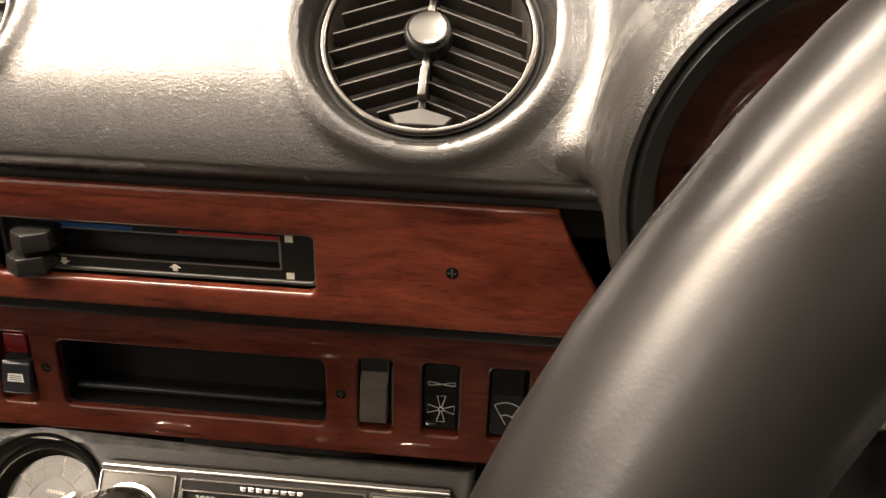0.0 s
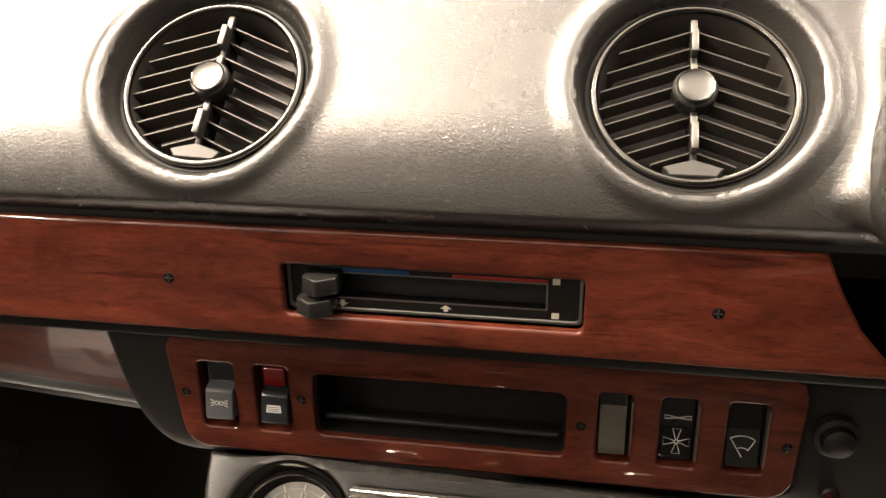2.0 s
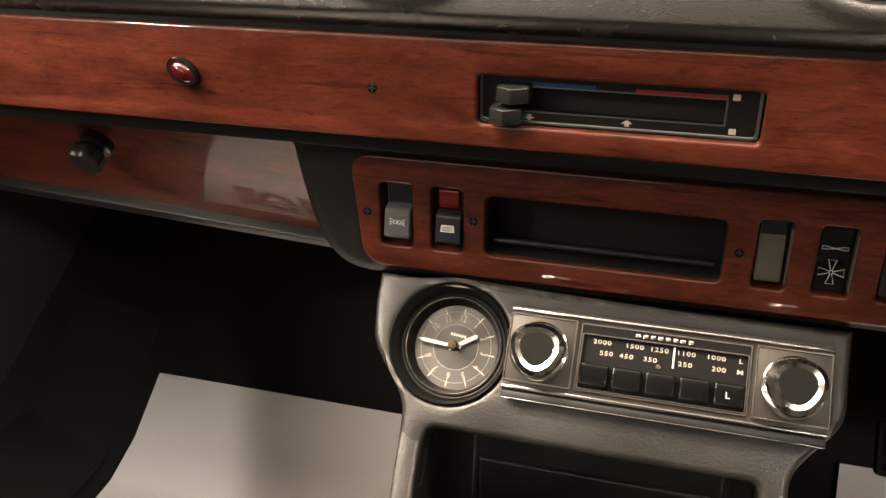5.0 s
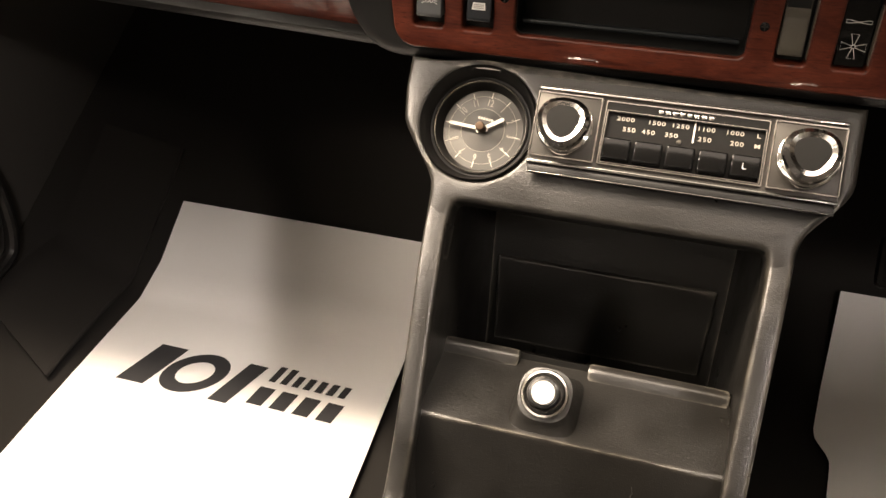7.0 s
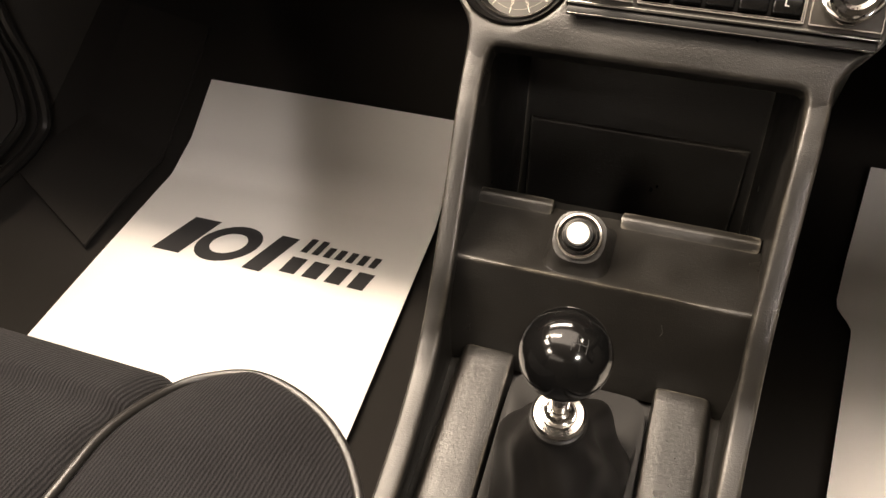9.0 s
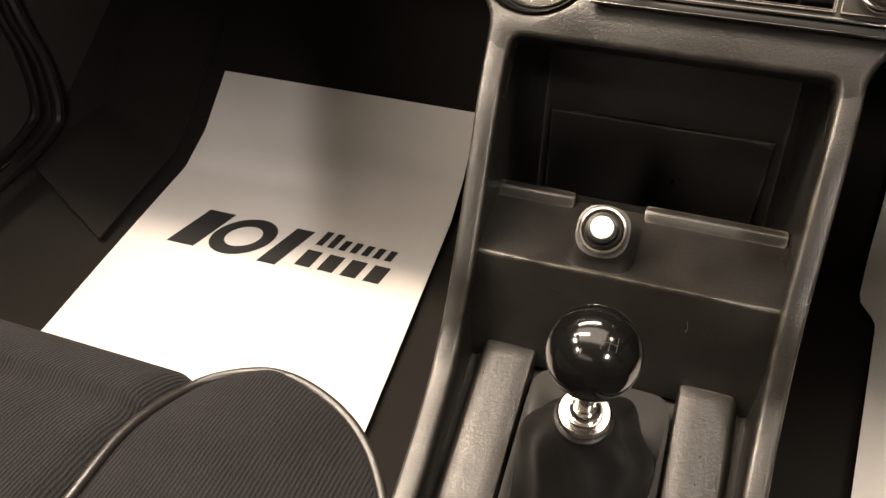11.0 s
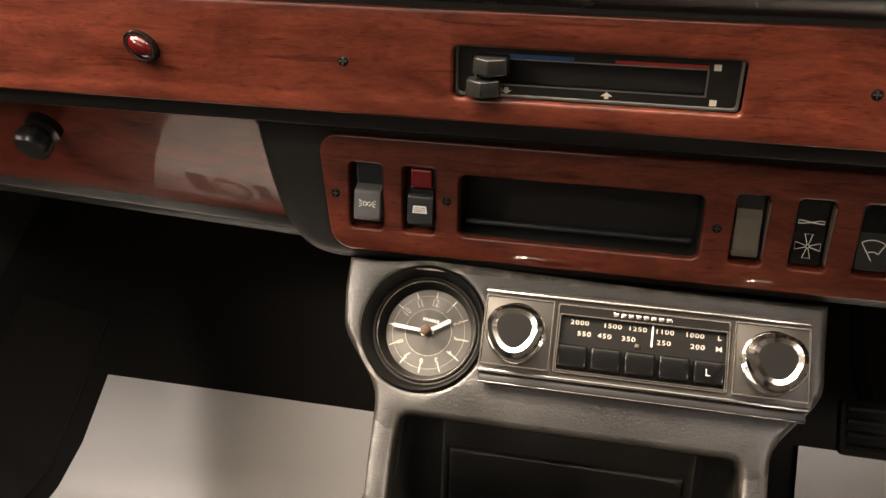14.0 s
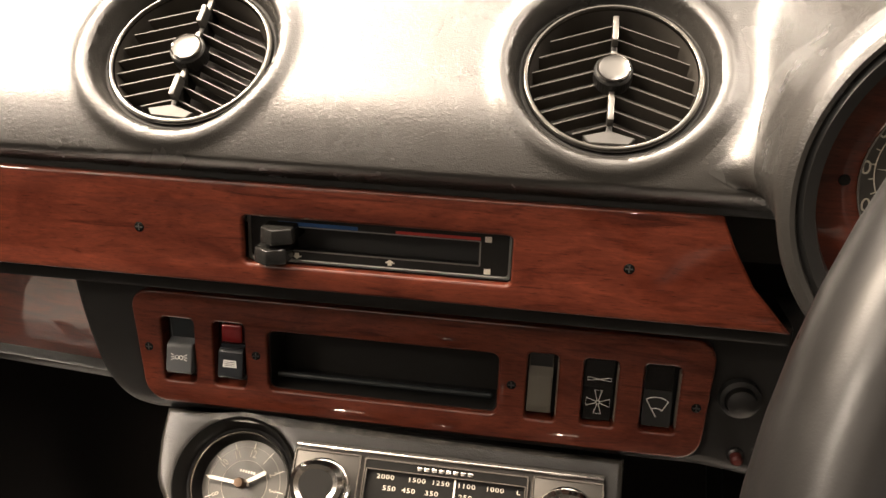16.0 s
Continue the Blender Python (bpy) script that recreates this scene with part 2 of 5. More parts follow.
def plate(outline, holes, y0, y1, bevel=0.0, seg=2, bm=None):
    """A slab with holes; its front at y0 looks along -y."""
    bm = bm or bmesh.new()
    edges = []
    for loop in (outline, *holes):
        vs = [bm.verts.new((x, y0, z)) for x, z in loop]
        edges += [bm.edges.new((vs[i], vs[(i + 1) % len(vs)])) for i in range(len(vs))]
    fill = bmesh.ops.triangle_fill(bm, use_beauty=True, use_dissolve=False, edges=edges)
    faces = [g for g in fill["geom"] if isinstance(g, bmesh.types.BMFace)]
    out = bmesh.ops.extrude_face_region(bm, geom=faces)
    top = [g for g in out["geom"] if isinstance(g, bmesh.types.BMVert)]
    bmesh.ops.translate(bm, verts=top, vec=(0, y1 - y0, 0))
    if bevel:
        rim = [e for e in edges if e.is_valid]
        bmesh.ops.bevel(bm, geom=rim, offset=bevel, segments=seg, profile=0.5, affect="EDGES")
    return bm


def flat(outline, y, bm=None):
    """A thin printed mark, 0.15 mm proud."""
    bm = bm or bmesh.new()
    vs = [bm.verts.new((x, y, z)) for x, z in outline]
    f = bm.faces.new(vs)
    out = bmesh.ops.extrude_face_region(bm, geom=[f])
    bmesh.ops.translate(bm, verts=[g for g in out["geom"] if isinstance(g, bmesh.types.BMVert)], vec=(0, -0.00015, 0))
    return bm


def box(x0, x1, y0, y1, z0, z1, bevel=0.0, seg=2, bm=None):
    bm = bm or bmesh.new()
    v = bmesh.ops.create_cube(bm, size=1.0, matrix=Matrix.Translation(((x0 + x1) / 2, (y0 + y1) / 2, (z0 + z1) / 2)) @ Matrix.Diagonal((x1 - x0, y1 - y0, z1 - z0, 1)))["verts"]
    if bevel:
        es = {e for w in v for e in w.link_edges}
        bmesh.ops.bevel(bm, geom=list(es), offset=bevel, segments=seg, profile=0.5, affect="EDGES")
    return bm


def lathe(profile, n=48, axis="y", bm=None, centre=(0, 0, 0)):
    """Turn (radius, height) pairs about an axis; for 'y' the height runs along -y (towards the viewer)."""
    bm = bm or bmesh.new()
    rings = []
    for r, h in profile:
        ring = []
        for i in range(n):
            a = 2 * math.pi * i / n
            p = (r * math.cos(a), -h, r * math.sin(a)) if axis == "y" else (r * math.cos(a), r * math.sin(a), h)
            ring.append(bm.verts.new((p[0] + centre[0], p[1] + centre[1], p[2] + centre[2])))
        rings.append(ring)
    for a, b in zip(rings, rings[1:]):
        for i in range(n):
            bm.faces.new((a[i], a[(i + 1) % n], b[(i + 1) % n], b[i]))
    bmesh.ops.remove_doubles(bm, verts=bm.verts, dist=1e-7)
    return bm


def tube(points, radius, n=10, closed=False, bm=None):
    bm = bm or bmesh.new()
    pts = [Vector(p) for p in points]
    rings = []
    for i, p in enumerate(pts):
        a = pts[i - 1] if i or closed else p
        b = pts[(i + 1) % len(pts)] if i + 1 < len(pts) or closed else p
        d = (b - a).normalized()
        u = d.orthogonal().normalized() if not rings else (last - d * last.dot(d)).normalized()
        last = u
        w = d.cross(u)
        r = radius[i] if isinstance(radius, (list, tuple)) else radius
        rings.append([bm.verts.new(p + r * (math.cos(2 * math.pi * k / n) * u + math.sin(2 * math.pi * k / n) * w)) for k in range(n)])
    pairs = list(zip(rings, rings[1:])) + ([(rings[-1], rings[0])] if closed else [])
    for a, b in pairs:
        for k in range(n):
            bm.faces.new((a[k], a[(k + 1) % n], b[(k + 1) % n], b[k]))
    if not closed:
        bm.faces.new(rings[0])
        bm.faces.new(rings[-1])
    return bm


def spline(points, steps=8):
    """A smooth line through the points."""
    P = [Vector(p) for p in points]
    out = []
    for i in range(len(P) - 1):
        p0, p1, p2, p3 = P[max(i - 1, 0)], P[i], P[i + 1], P[min(i + 2, len(P) - 1)]
        for k in range(steps):
            t = k / steps
            out.append(0.5 * ((2 * p1) + (p2 - p0) * t + (2 * p0 - 5 * p1 + 4 * p2 - p3) * t * t + (3 * p1 - p0 - 3 * p2 + p3) * t ** 3))
    return out + [P[-1]]


def surface(fn, nu, nv, bm=None):
    bm = bm or bmesh.new()
    g = [[bm.verts.new(fn(i / nu, j / nv)) for j in range(nv + 1)] for i in range(nu + 1)]
    for i in range(nu):
        for j in range(nv):
            bm.faces.new((g[i][j], g[i + 1][j], g[i + 1][j + 1], g[i][j + 1]))
    return bm


def words(text, size, x, z, y, align="CENTER", depth=0.0001, bold=0.0):
    """A bmesh of lettering on the plane y, standing up along z."""
    cu = bpy.data.curves.new("lettering", "FONT")
    cu.body, cu.size, cu.align_x, cu.align_y, cu.extrude, cu.offset = text, size, align, "CENTER", depth, bold
    cu.resolution_u = 3
    ob = new("lettering", cu)
    me = bpy.data.meshes.new_from_object(ob.evaluated_get(bpy.context.evaluated_depsgraph_get()))
    bpy.data.objects.remove(ob)
    bpy.data.curves.remove(cu)
    bm = bmesh.new()
    bm.from_mesh(me)
    bpy.data.meshes.remove(me)
    bmesh.ops.transform(bm, matrix=pose(x, y, z, 90), verts=bm.verts)
    return bm


def smoothstep(a, b, x):
    t = min(max((x - a) / (b - a), 0), 1)
    return t * t * (3 - 2 * t)


# ---- the shell of the car and the hall round it ----
def wall(name, x0, x1, y0, y1, z0, z1, material, label, bevel=0.0):
    return solid(name, box(x0, x1, y0, y1, z0, z1, bevel), material, label, "wall" if "wall" in name else name.split("_")[0], "structure", False)


def floor_height(y):
    return max(0.0, (y - 0.27) * 0.62)


def build_shell():
    bm = surface(lambda u, v: (-0.80 + 1.60 * u, -1.30 + 2.00 * v, floor_height(-1.30 + 2.00 * v) + 0.0025 * noise.noise((u * 60, v * 60, 0))), 90, 90)
    solid("floor", bm, CARPET, "black carpeted car floor rising to a toe board", "floor", "structure")
    wall("wall_firewall", -0.80, 0.80, 0.70, 0.74, 0.0, 0.74, CABIN, "dark bulkhead behind the dashboard")
    wall("cowl", -0.84, 0.84, 0.26, 0.76, 0.735, 0.762, CABIN, "dark scuttle under the windscreen")
    wall("wall_left", -0.84, -0.80, -1.30, 0.70, 0.0, 0.80, CABIN, "dark door trim and kick panel")
    wall("wall_right", 0.80, 0.84, -1.30, 0.70, 0.0, 0.75, CABIN, "dark door trim and kick panel")
    # Unseen blockers added: shade the driver's mat, keep lamp_rear_driver off the veneer.
    wall("wall_right_pillar", 0.80, 0.84, -0.99, -0.575, 0.752, 1.50, CABIN, "unseen dark panel blocking light beside the driver")
    wall("wall_right_rail", 0.80, 0.84, -1.34, -0.992, 1.22, 1.50, CABIN, "unseen dark panel blocking light behind the driver")
    # Unseen bar added to keep passenger-side lamps off the right-hand veneer.
    wall("wall_left_rail", -0.84, -0.80, -1.34, -0.30, 1.17, 1.33, CABIN, "unseen dark bar blocking light on the passenger's side")
    # Unseen post added only to hold that bar up.
    wall("wall_left_pillar", -0.84, -0.80, -1.34, -1.22, 0.802, 1.168, CABIN, "unseen dark post under the light-blocking bar")
    wall("wall_rear", -0.80, 0.80, -1.34, -1.30, 0.0, 0.80, CABIN, "dark rear of the cabin")
    wall("ground", -5, 5, -5, 5, -0.36, -0.30, HALL, "grey showroom floor under the car")
    wall("wall_hall_north", -5, 5, 5.0, 5.1, -0.3, 3.0, HALL, "plain showroom wall")
    wall("wall_hall_south", -5, 5, -5.1, -5.0, -0.3, 3.0, HALL, "plain showroom wall")
    wall("wall_hall_west", -5.1, -5.0, -5, 5, -0.3, 3.0, HALL, "plain showroom wall")
    wall("wall_hall_east", 5.0, 5.1, -5, 5, -0.3, 3.0, HALL, "plain showroom wall")
    wall("ceiling_hall", -5.1, 5.1, -5.1, 5.1, 3.0, 3.1, HALL, "plain showroom ceiling")


build_shell()

# ---- dashboard ----
VENTS = ((-0.1087, 0.0), (0.1116, 0.0))
LEAN_BACK = radians(43)
PANEL_Y = 0.036
VENT_S = 0.078


def pad_profile(s):
    """(y, z) along the pad: s in metres from the lower lip."""
    if s < 0.016:
        a = s / 0.016
        return (0.005 - 0.0091 * math.sin(a * 1.4), 0.603 + 0.010 * a)
    y, z = -0.0040, 0.613
    t = s - 0.016
    ang = 0.10
    step = 0.002
    d = 0.0
    while d < t:
        ang = 0.06 + (LEAN_BACK - 0.06) * smoothstep(-0.018, 0.052, d) + (radians(82) - LEAN_BACK) * smoothstep(0.135, 0.185, d)
        h = min(step, t - d)
        y += math.sin(ang) * h
        z += math.cos(ang) * h
        d += h
    return (y, z)


PAD_LINE = [pad_profile(0.002 * k) for k in range(200)]


def pad_depth(z):
    """How far back the pad's face lies at a height."""
    for (ya, za), (yb, zb) in zip(PAD_LINE, PAD_LINE[1:]):
        if za <= z < zb:
            return ya + (yb - ya) * (z - za) / (zb - za)
    return PAD_LINE[0][0] if z < PAD_LINE[0][1] else PAD_LINE[-1][0]


def build_pad():
    n = 210
    length = 0.40
    line = [pad_profile(length * (k / n) ** 1.35) for k in range(n + 1)]
    ss = [length * (k / n) ** 1.35 for k in range(n + 1)]
    bm = bmesh.new()
    xs = [-0.80 + 0.0125 * i for i in range(46)]
    xs = [x for x in xs if x < -0.24] + [-0.24 + 0.0015 * i for i in range(294)]
    xs = [x for x in xs if x < 0.2] + [0.2 + 0.02 * i for i in range(31)]
    grid = []
    for x in xs:
        col = []
        for k, (y, z) in enumerate(line):
            y2, z2 = line[min(k + 1, n)]
            y1, z1 = line[max(k - 1, 0)]
            t = Vector((0, y2 - y1, z2 - z1)).normalized()
            nrm = Vector((0, -t.z, t.y))
            h = 0.0
            for vx, _ in VENTS:
                r = math.hypot(x - vx, ss[k] - VENT_S)
                h += 0.0023 * math.exp(-((r - 0.0548) / 0.0050) ** 2) - 0.0118 * (1 - smoothstep(0.0458, 0.0510, r)) - 0.028 * (1 - smoothstep(0.0418, 0.0446, r))
            col.append(bm.verts.new(Vector((x, y, z)) + nrm * h))
        grid.append(col)
    for a, b in zip(grid, grid[1:]):
        for k in range(n):
            bm.faces.new((a[k], b[k], b[k + 1], a[k + 1]))
    return bm


dash = thing("dashboard", pose(0, 0, 0), "black padded dashboard with red mahogany veneer panels", "dashboard")
part("padded_top", build_pad(), PAD, dash, "black grained vinyl padding")
part("upper_panel", plate([(-0.70, 0.5452), (0.206, 0.5440), (0.186, 0.566), (0.175, 0.585), (0.168, 0.600), (-0.70, 0.600)],
                          [rr(-0.0700, 0.5570, 0.0698, 0.5825, 0.003)], 0.0, 0.0042, 0.0018, 3), WOOD, dash, "glossy red mahogany veneer panel")
# Matt black strip standing in for the shadow under the padded lip.
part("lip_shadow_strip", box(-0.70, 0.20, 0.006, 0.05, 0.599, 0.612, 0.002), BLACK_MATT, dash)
HOUSING = spline([(-0.203, 0, 0.5445), (-0.199, 0, 0.512), (-0.192, 0, 0.480), (-0.184, 0, 0.458), (-0.170, 0, 0.442), (-0.150, 0, 0.4365), (-0.120, 0, 0.4385)], 5)
part("lower_housing", plate([(p.x, p.z) for p in HOUSING] + [(0.180, 0.4385), (0.247, 0.430), (0.237, 0.5445)], [rr(-0.146, 0.4580, 0.172, 0.5110, 0.004)], 0.0425, 0.11, 0.0115, 5), TRIM, dash)
part("housing_back", box(-0.16, 0.19, 0.108, 0.114, 0.445, 0.54), BLACK_MATT, dash)
# Near-black strip paints in the shadowed gap between the two veneer panels.
part("shadow_gap_strip", box(-0.70, 0.21, 0.010, 0.06, 0.5335, 0.5445, 0.002), CUP, dash)


def build_glovebox():
    g = thing("glovebox", pose(-0.19, 0.036, 0.534, 0, 0, -6.0) @ pose(0.19, 0, 0, 33), "mahogany veneered glovebox door with a dark latch knob", "glovebox")
    part("door", plate([(-0.70, -0.117), (-0.1905, -0.117), (-0.2010, 0.010), (-0.70, 0.010)], [], 0.0, 0.012, 0.002, 2), WOOD_DARK, g)
    part("lower_lip", box(-0.70, -0.176, -0.008, 0.03, -0.128, -0.1165, 0.004), BLACK, g)
    c = (-0.370, 0, -0.042)
    k = part("latch_knob", lathe([(0.0, 0.0), (0.0125, 0.0), (0.0120, 0.006), (0.0085, 0.008), (0.0085, 0.010)], 28, "y", None, c), BLACK, g, "black round turn knob")

    def grip(u, v):
        a = 2 * math.pi * u
        prof = [(0.0086, 0.009), (0.0118, 0.012), (0.0122, 0.020), (0.0108, 0.0225), (0.0, 0.0228)]
        i = min(int(v * 4), 3)
        f = v * 4 - i
        r = (prof[i][0] + (prof[i + 1][0] - prof[i][0]) * f) * (1 + 0.07 * math.cos(6 * a))
        return (c[0] + r * math.cos(a), -(prof[i][1] + (prof[i + 1][1] - prof[i][1]) * f), c[2] + r * math.sin(a))
    part("turn_grip", surface(grip, 48, 12), BLACK, k, "fluted black grip")
    return g


build_glovebox()


def screw(x, y, z, r=0.0027):
    bm = lathe([(0.0, 0.0004), (r * 0.6, 0.0004), (r, 0.0), (r, -0.001)], 16, "y", None, (x, y, z))
    ob = thing("screw", pose(0, 0, 0), "small blackened cross-head screw", "screw", "panel screws")
    part("head", bm, SCREW, ob)
    bm = box(x - r * 0.7, x + r * 0.7, y - 0.0006, y, z - r * 0.12, z + r * 0.12)
    box(x - r * 0.12, x + r * 0.12, y - 0.0006, y, z - r * 0.7, z + r * 0.7, 0, 2, bm)
    part("slot", bm, BLACK_MATT, ob)


for sx, sy, sz in ((-0.127, 0, 0.572), (0.1268, 0, 0.571), (-0.1470, PANEL_Y, 0.4848), (-0.0797, PANEL_Y, 0.4856), (0.0715, PANEL_Y, 0.4840), (0.1735, PANEL_Y, 0.4815)):
    screw(sx, sy, sz)


def build_warning_lamp():
    g = thing("warning_lamp", pose(-0.2385, 0.0, 0.574, 0, 32, 0) @ Matrix.Diagonal((1.12, 1.0, 0.76, 1.0)), "small red warning lamp in a chrome bezel", "lamp")
    part("bezel", lathe([(0.0094, 0.0), (0.0094, 0.002), (0.0088, 0.0036), (0.0078, 0.0034), (0.0074, 0.0)], 36), BLACK_GLOSS, g, "glossy black bezel")
    part("bright_edge", lathe([(0.0079, 0.0028), (0.0077, 0.0037), (0.0072, 0.0037), (0.0070, 0.002)], 36), CHROME_WORN, g, "thin bright ring")
    part("lens", lathe([(0.0072, 0.0018), (0.0068, 0.0034), (0.0050, 0.0052), (0.003, 0.0060), (0.0, 0.0063)], 24), RED_DARK, g, "red glass lens")


build_warning_lamp()


def build_vent(name, x, turn):
    y, z = pad_profile(VENT_S)
    m = pose(x, y, z, -43) @ pose(0, 0.0090, 0, 0, turn, 0)
    g = thing(name, m, "round black air vent with chrome ring and knob", "air vent", "dashboard air vents")
    part("ring", lathe([(0.0428 + 0.0018 * math.cos(radians(a)), 0.0002 + 0.0017 * math.sin(radians(a))) for a in range(0, 361, 30)], 72), GUNMETAL, g, "thin chrome ring")
    part("gasket", lathe([(0.0440, -0.006), (0.0444, -0.0012), (0.0462, -0.0008), (0.0480, -0.0030)], 64), BLACK_MATT, g)
    part("barrel", lathe([(0.0414, 0.0), (0.0402, -0.006), (0.0392, -0.022), (0.0, -0.024)], 56), SLAT_EDGE, g, "plain grey inner wall")
    part("throat", lathe([(0.0386, -0.018), (0.0380, -0.0225), (0.0, -0.0228)], 40), SLAT_EDGE, g)
    for k in range(8):
        zc = 0.0326 - 0.00862 * k
        for side in (-1, 1):
            span = math.sqrt(max(0.0402 ** 2 - (zc - 0.0085) ** 2, 1e-6))
            bm = bmesh.new()
            for dy, dz in ((0.0022, 0.0003), (0.0022, -0.0004), (0.0120, -0.0002), (0.0120, 0.0008)):
                for xx in (0.0016, span):
                    bm.verts.new((side * xx, dy, zc + dz - 0.38 * (xx - 0.0016)))
            bm.verts.ensure_lookup_table()
            for a, b in ((0, 1), (1, 2), (2, 3), (3, 0)):
                bm.faces.new([bm.verts[i] for i in (2 * a, 2 * a + 1, 2 * b + 1, 2 * b)])
            bm.faces.new([bm.verts[i] for i in (0, 2, 4, 6)])
            bm.faces.new([bm.verts[i] for i in (1, 3, 5, 7)])
            blade = part("slat", bm, SLAT, g, "", False)
            blade.data.materials.append(SLAT_EDGE)
            blade.data.polygons[0].material_index = 1
    part("spine", box(-0.0015, 0.0015, 0.0016, 0.014, -0.0345, 0.0375, 0.0005), BLACK, g)
    for z0, z1, yy in ((0.0300, 0.0378, 0.0002), (0.0190, 0.0302, -0.0042), (0.0085, 0.0150, -0.0002), (-0.0152, -0.0085, -0.0002), (-0.0285, -0.0160, -0.0042)):
        part("spine_ridge", box(-0.0015, 0.0015, yy, 0.003, z0, z1, 0.0005), RIDGE, g, "bright worn ridge")
    part("bottom_wedge", plate([(-0.0125, -0.0352), (0.0, -0.0315), (0.0125, -0.0352), (0.0095, -0.0392), (-0.0095, -0.0392)], [], 0.0006, 0.010, 0.0005, 1), WEDGE, g, "pale wedge")

    def knurl(u, v):
        a = 2 * math.pi * u
        prof = [(0.0090, -0.004), (0.0094, -0.002), (0.0094, 0.0042), (0.0086, 0.0050), (0.0, 0.0050)]
        i = min(int(v * 4), 3)
        f = v * 4 - i
        r = prof[i][0] + (prof[i + 1][0] - prof[i][0]) * f
        r *= 1 + 0.018 * (0.5 + 0.5 * math.cos(36 * a))
        return (r * math.cos(a), -(prof[i][1] + (prof[i + 1][1] - prof[i][1]) * f), r * math.sin(a))
    kn = part("knob", surface(knurl, 180, 8), BLACK, g, "black knurled knob")
    part("knob_cap", lathe([(0.0077, 0.0046), (0.0078, 0.0062), (0.0074, 0.0068), (0.0062, 0.0064), (0.0042, 0.0061), (0.0022, 0.0059), (0.0, 0.0059)], 40), CAP, kn, "dished satin grey cap")
    part("cap_rim", lathe([(0.0079, 0.0052), (0.0081, 0.0066), (0.0077, 0.0072), (0.0073, 0.0069)], 40), CHROME_WORN, kn, "thin bright rim")
    return g


build_vent("air_vent", VENTS[0][0], 3)
build_vent("air_vent", VENTS[1][0], 0)


def build_heater():
    g = thing("heater_control", pose(-0.001, 0.0095, 0.5680), "black heater control with slider levers and coloured scales", "heater control")
    part("fascia", plate(rr(-0.0690, -0.0112, 0.0698, 0.0150, 0.002), [rr(-0.0590, -0.0048, 0.0535, 0.0075, 0.0006)], 0.0, 0.004, 0.0004, 1), TRIM, g)
    part("bright_edge", plate(rr(-0.0694, -0.0117, 0.0702, 0.0155, 0.0025), [rr(-0.0678, -0.0100, 0.0686, 0.0140, 0.002)], -0.0012, 0.003, 0.0003, 1), GREY_METAL, g, "dull silver edge")
    part("well", box(-0.062, 0.056, 0.012, 0.014, -0.008, 0.012), BLACK_MATT, g)
    part("inner_edge", plate(rr(-0.0595, -0.0055, 0.0543, 0.0082, 0.0006), [rr(-0.0588, -0.0048, 0.0535, 0.0076, 0.0005)], -0.0003, 0.001), GREY_METAL, g)
    part("cold_scale", flat([(-0.053, 0.0084), (-0.0100, 0.0084), (-0.0100, 0.0104), (-0.053, 0.0104)], 0.0), BLUE, g, "blue scale")
    part("hot_scale", flat([(0.010, 0.0084), (0.0540, 0.0084), (0.0540, 0.0100), (0.010, 0.0100)], 0.0), RED, g, "red scale")
    for zz in (0.0092, -0.0080):
        part("mark", flat([(0.0562, zz - 0.0015), (0.0596, zz - 0.0015), (0.0596, zz + 0.0015), (0.0562, zz + 0.0015)], 0.0), WHITE, g)
    for xx, up in ((-0.043, -1), (0.007, 1)):
        zc = -0.0079
        part("arrow", flat([(xx - 0.0011, zc - up * 0.0014), (xx + 0.0011, zc - up * 0.0014), (xx + 0.0011, zc), (xx + 0.0028, zc), (xx, zc + up * 0.0020), (xx - 0.0028, zc), (xx - 0.0011, zc)][::up], 0.0), WHITE, g)
    for xx, zz, yy in ((-0.0500, 0.0060, -0.0150), (-0.0532, -0.0048, -0.0160)):
        ha = 0.0088
        bm = bmesh.new()
        ring = [(-ha, 0.0030), (-ha * 0.05, -0.0026), (ha, 0.0030), (ha, 0.024), (-ha, 0.024)]
        lo = [bm.verts.new((xx + a, yy + b, zz - 0.0040)) for a, b in ring]
        hi = [bm.verts.new((xx + a * 0.93, yy + b + 0.0004, zz + 0.0042)) for a, b in ring]
        bm.faces.new(lo)
        bm.faces.new(hi)
        for i in range(5):
            bm.faces.new((lo[i], lo[(i + 1) % 5], hi[(i + 1) % 5], hi[i]))
        bmesh.ops.bevel(bm, geom=list(bm.edges), offset=0.0009, segments=3, profile=0.5, affect="EDGES")
        part("slider_knob", bm, SLIDER, g, "worn dark grey slider knob")


build_heater()

# ---- switch panel ----
HOLES = {"lights": (-0.1387, -0.1182), "screen": (-0.1062, -0.0865), "spare": (0.0798, 0.0973), "fan": (0.1112, 0.1302), "wiper": (0.1440, 0.1638)}
HOLE_Z = (0.4635, 0.5048)


def front_depth(front, z):
    """Depth of a rocker's front at a height."""
    for (ya, za), (yb, zb) in zip(front, front[1:]):
        if za <= z <= zb:
            return ya + (yb - ya) * (z - za) / (zb - za)
    return front[-1][0]


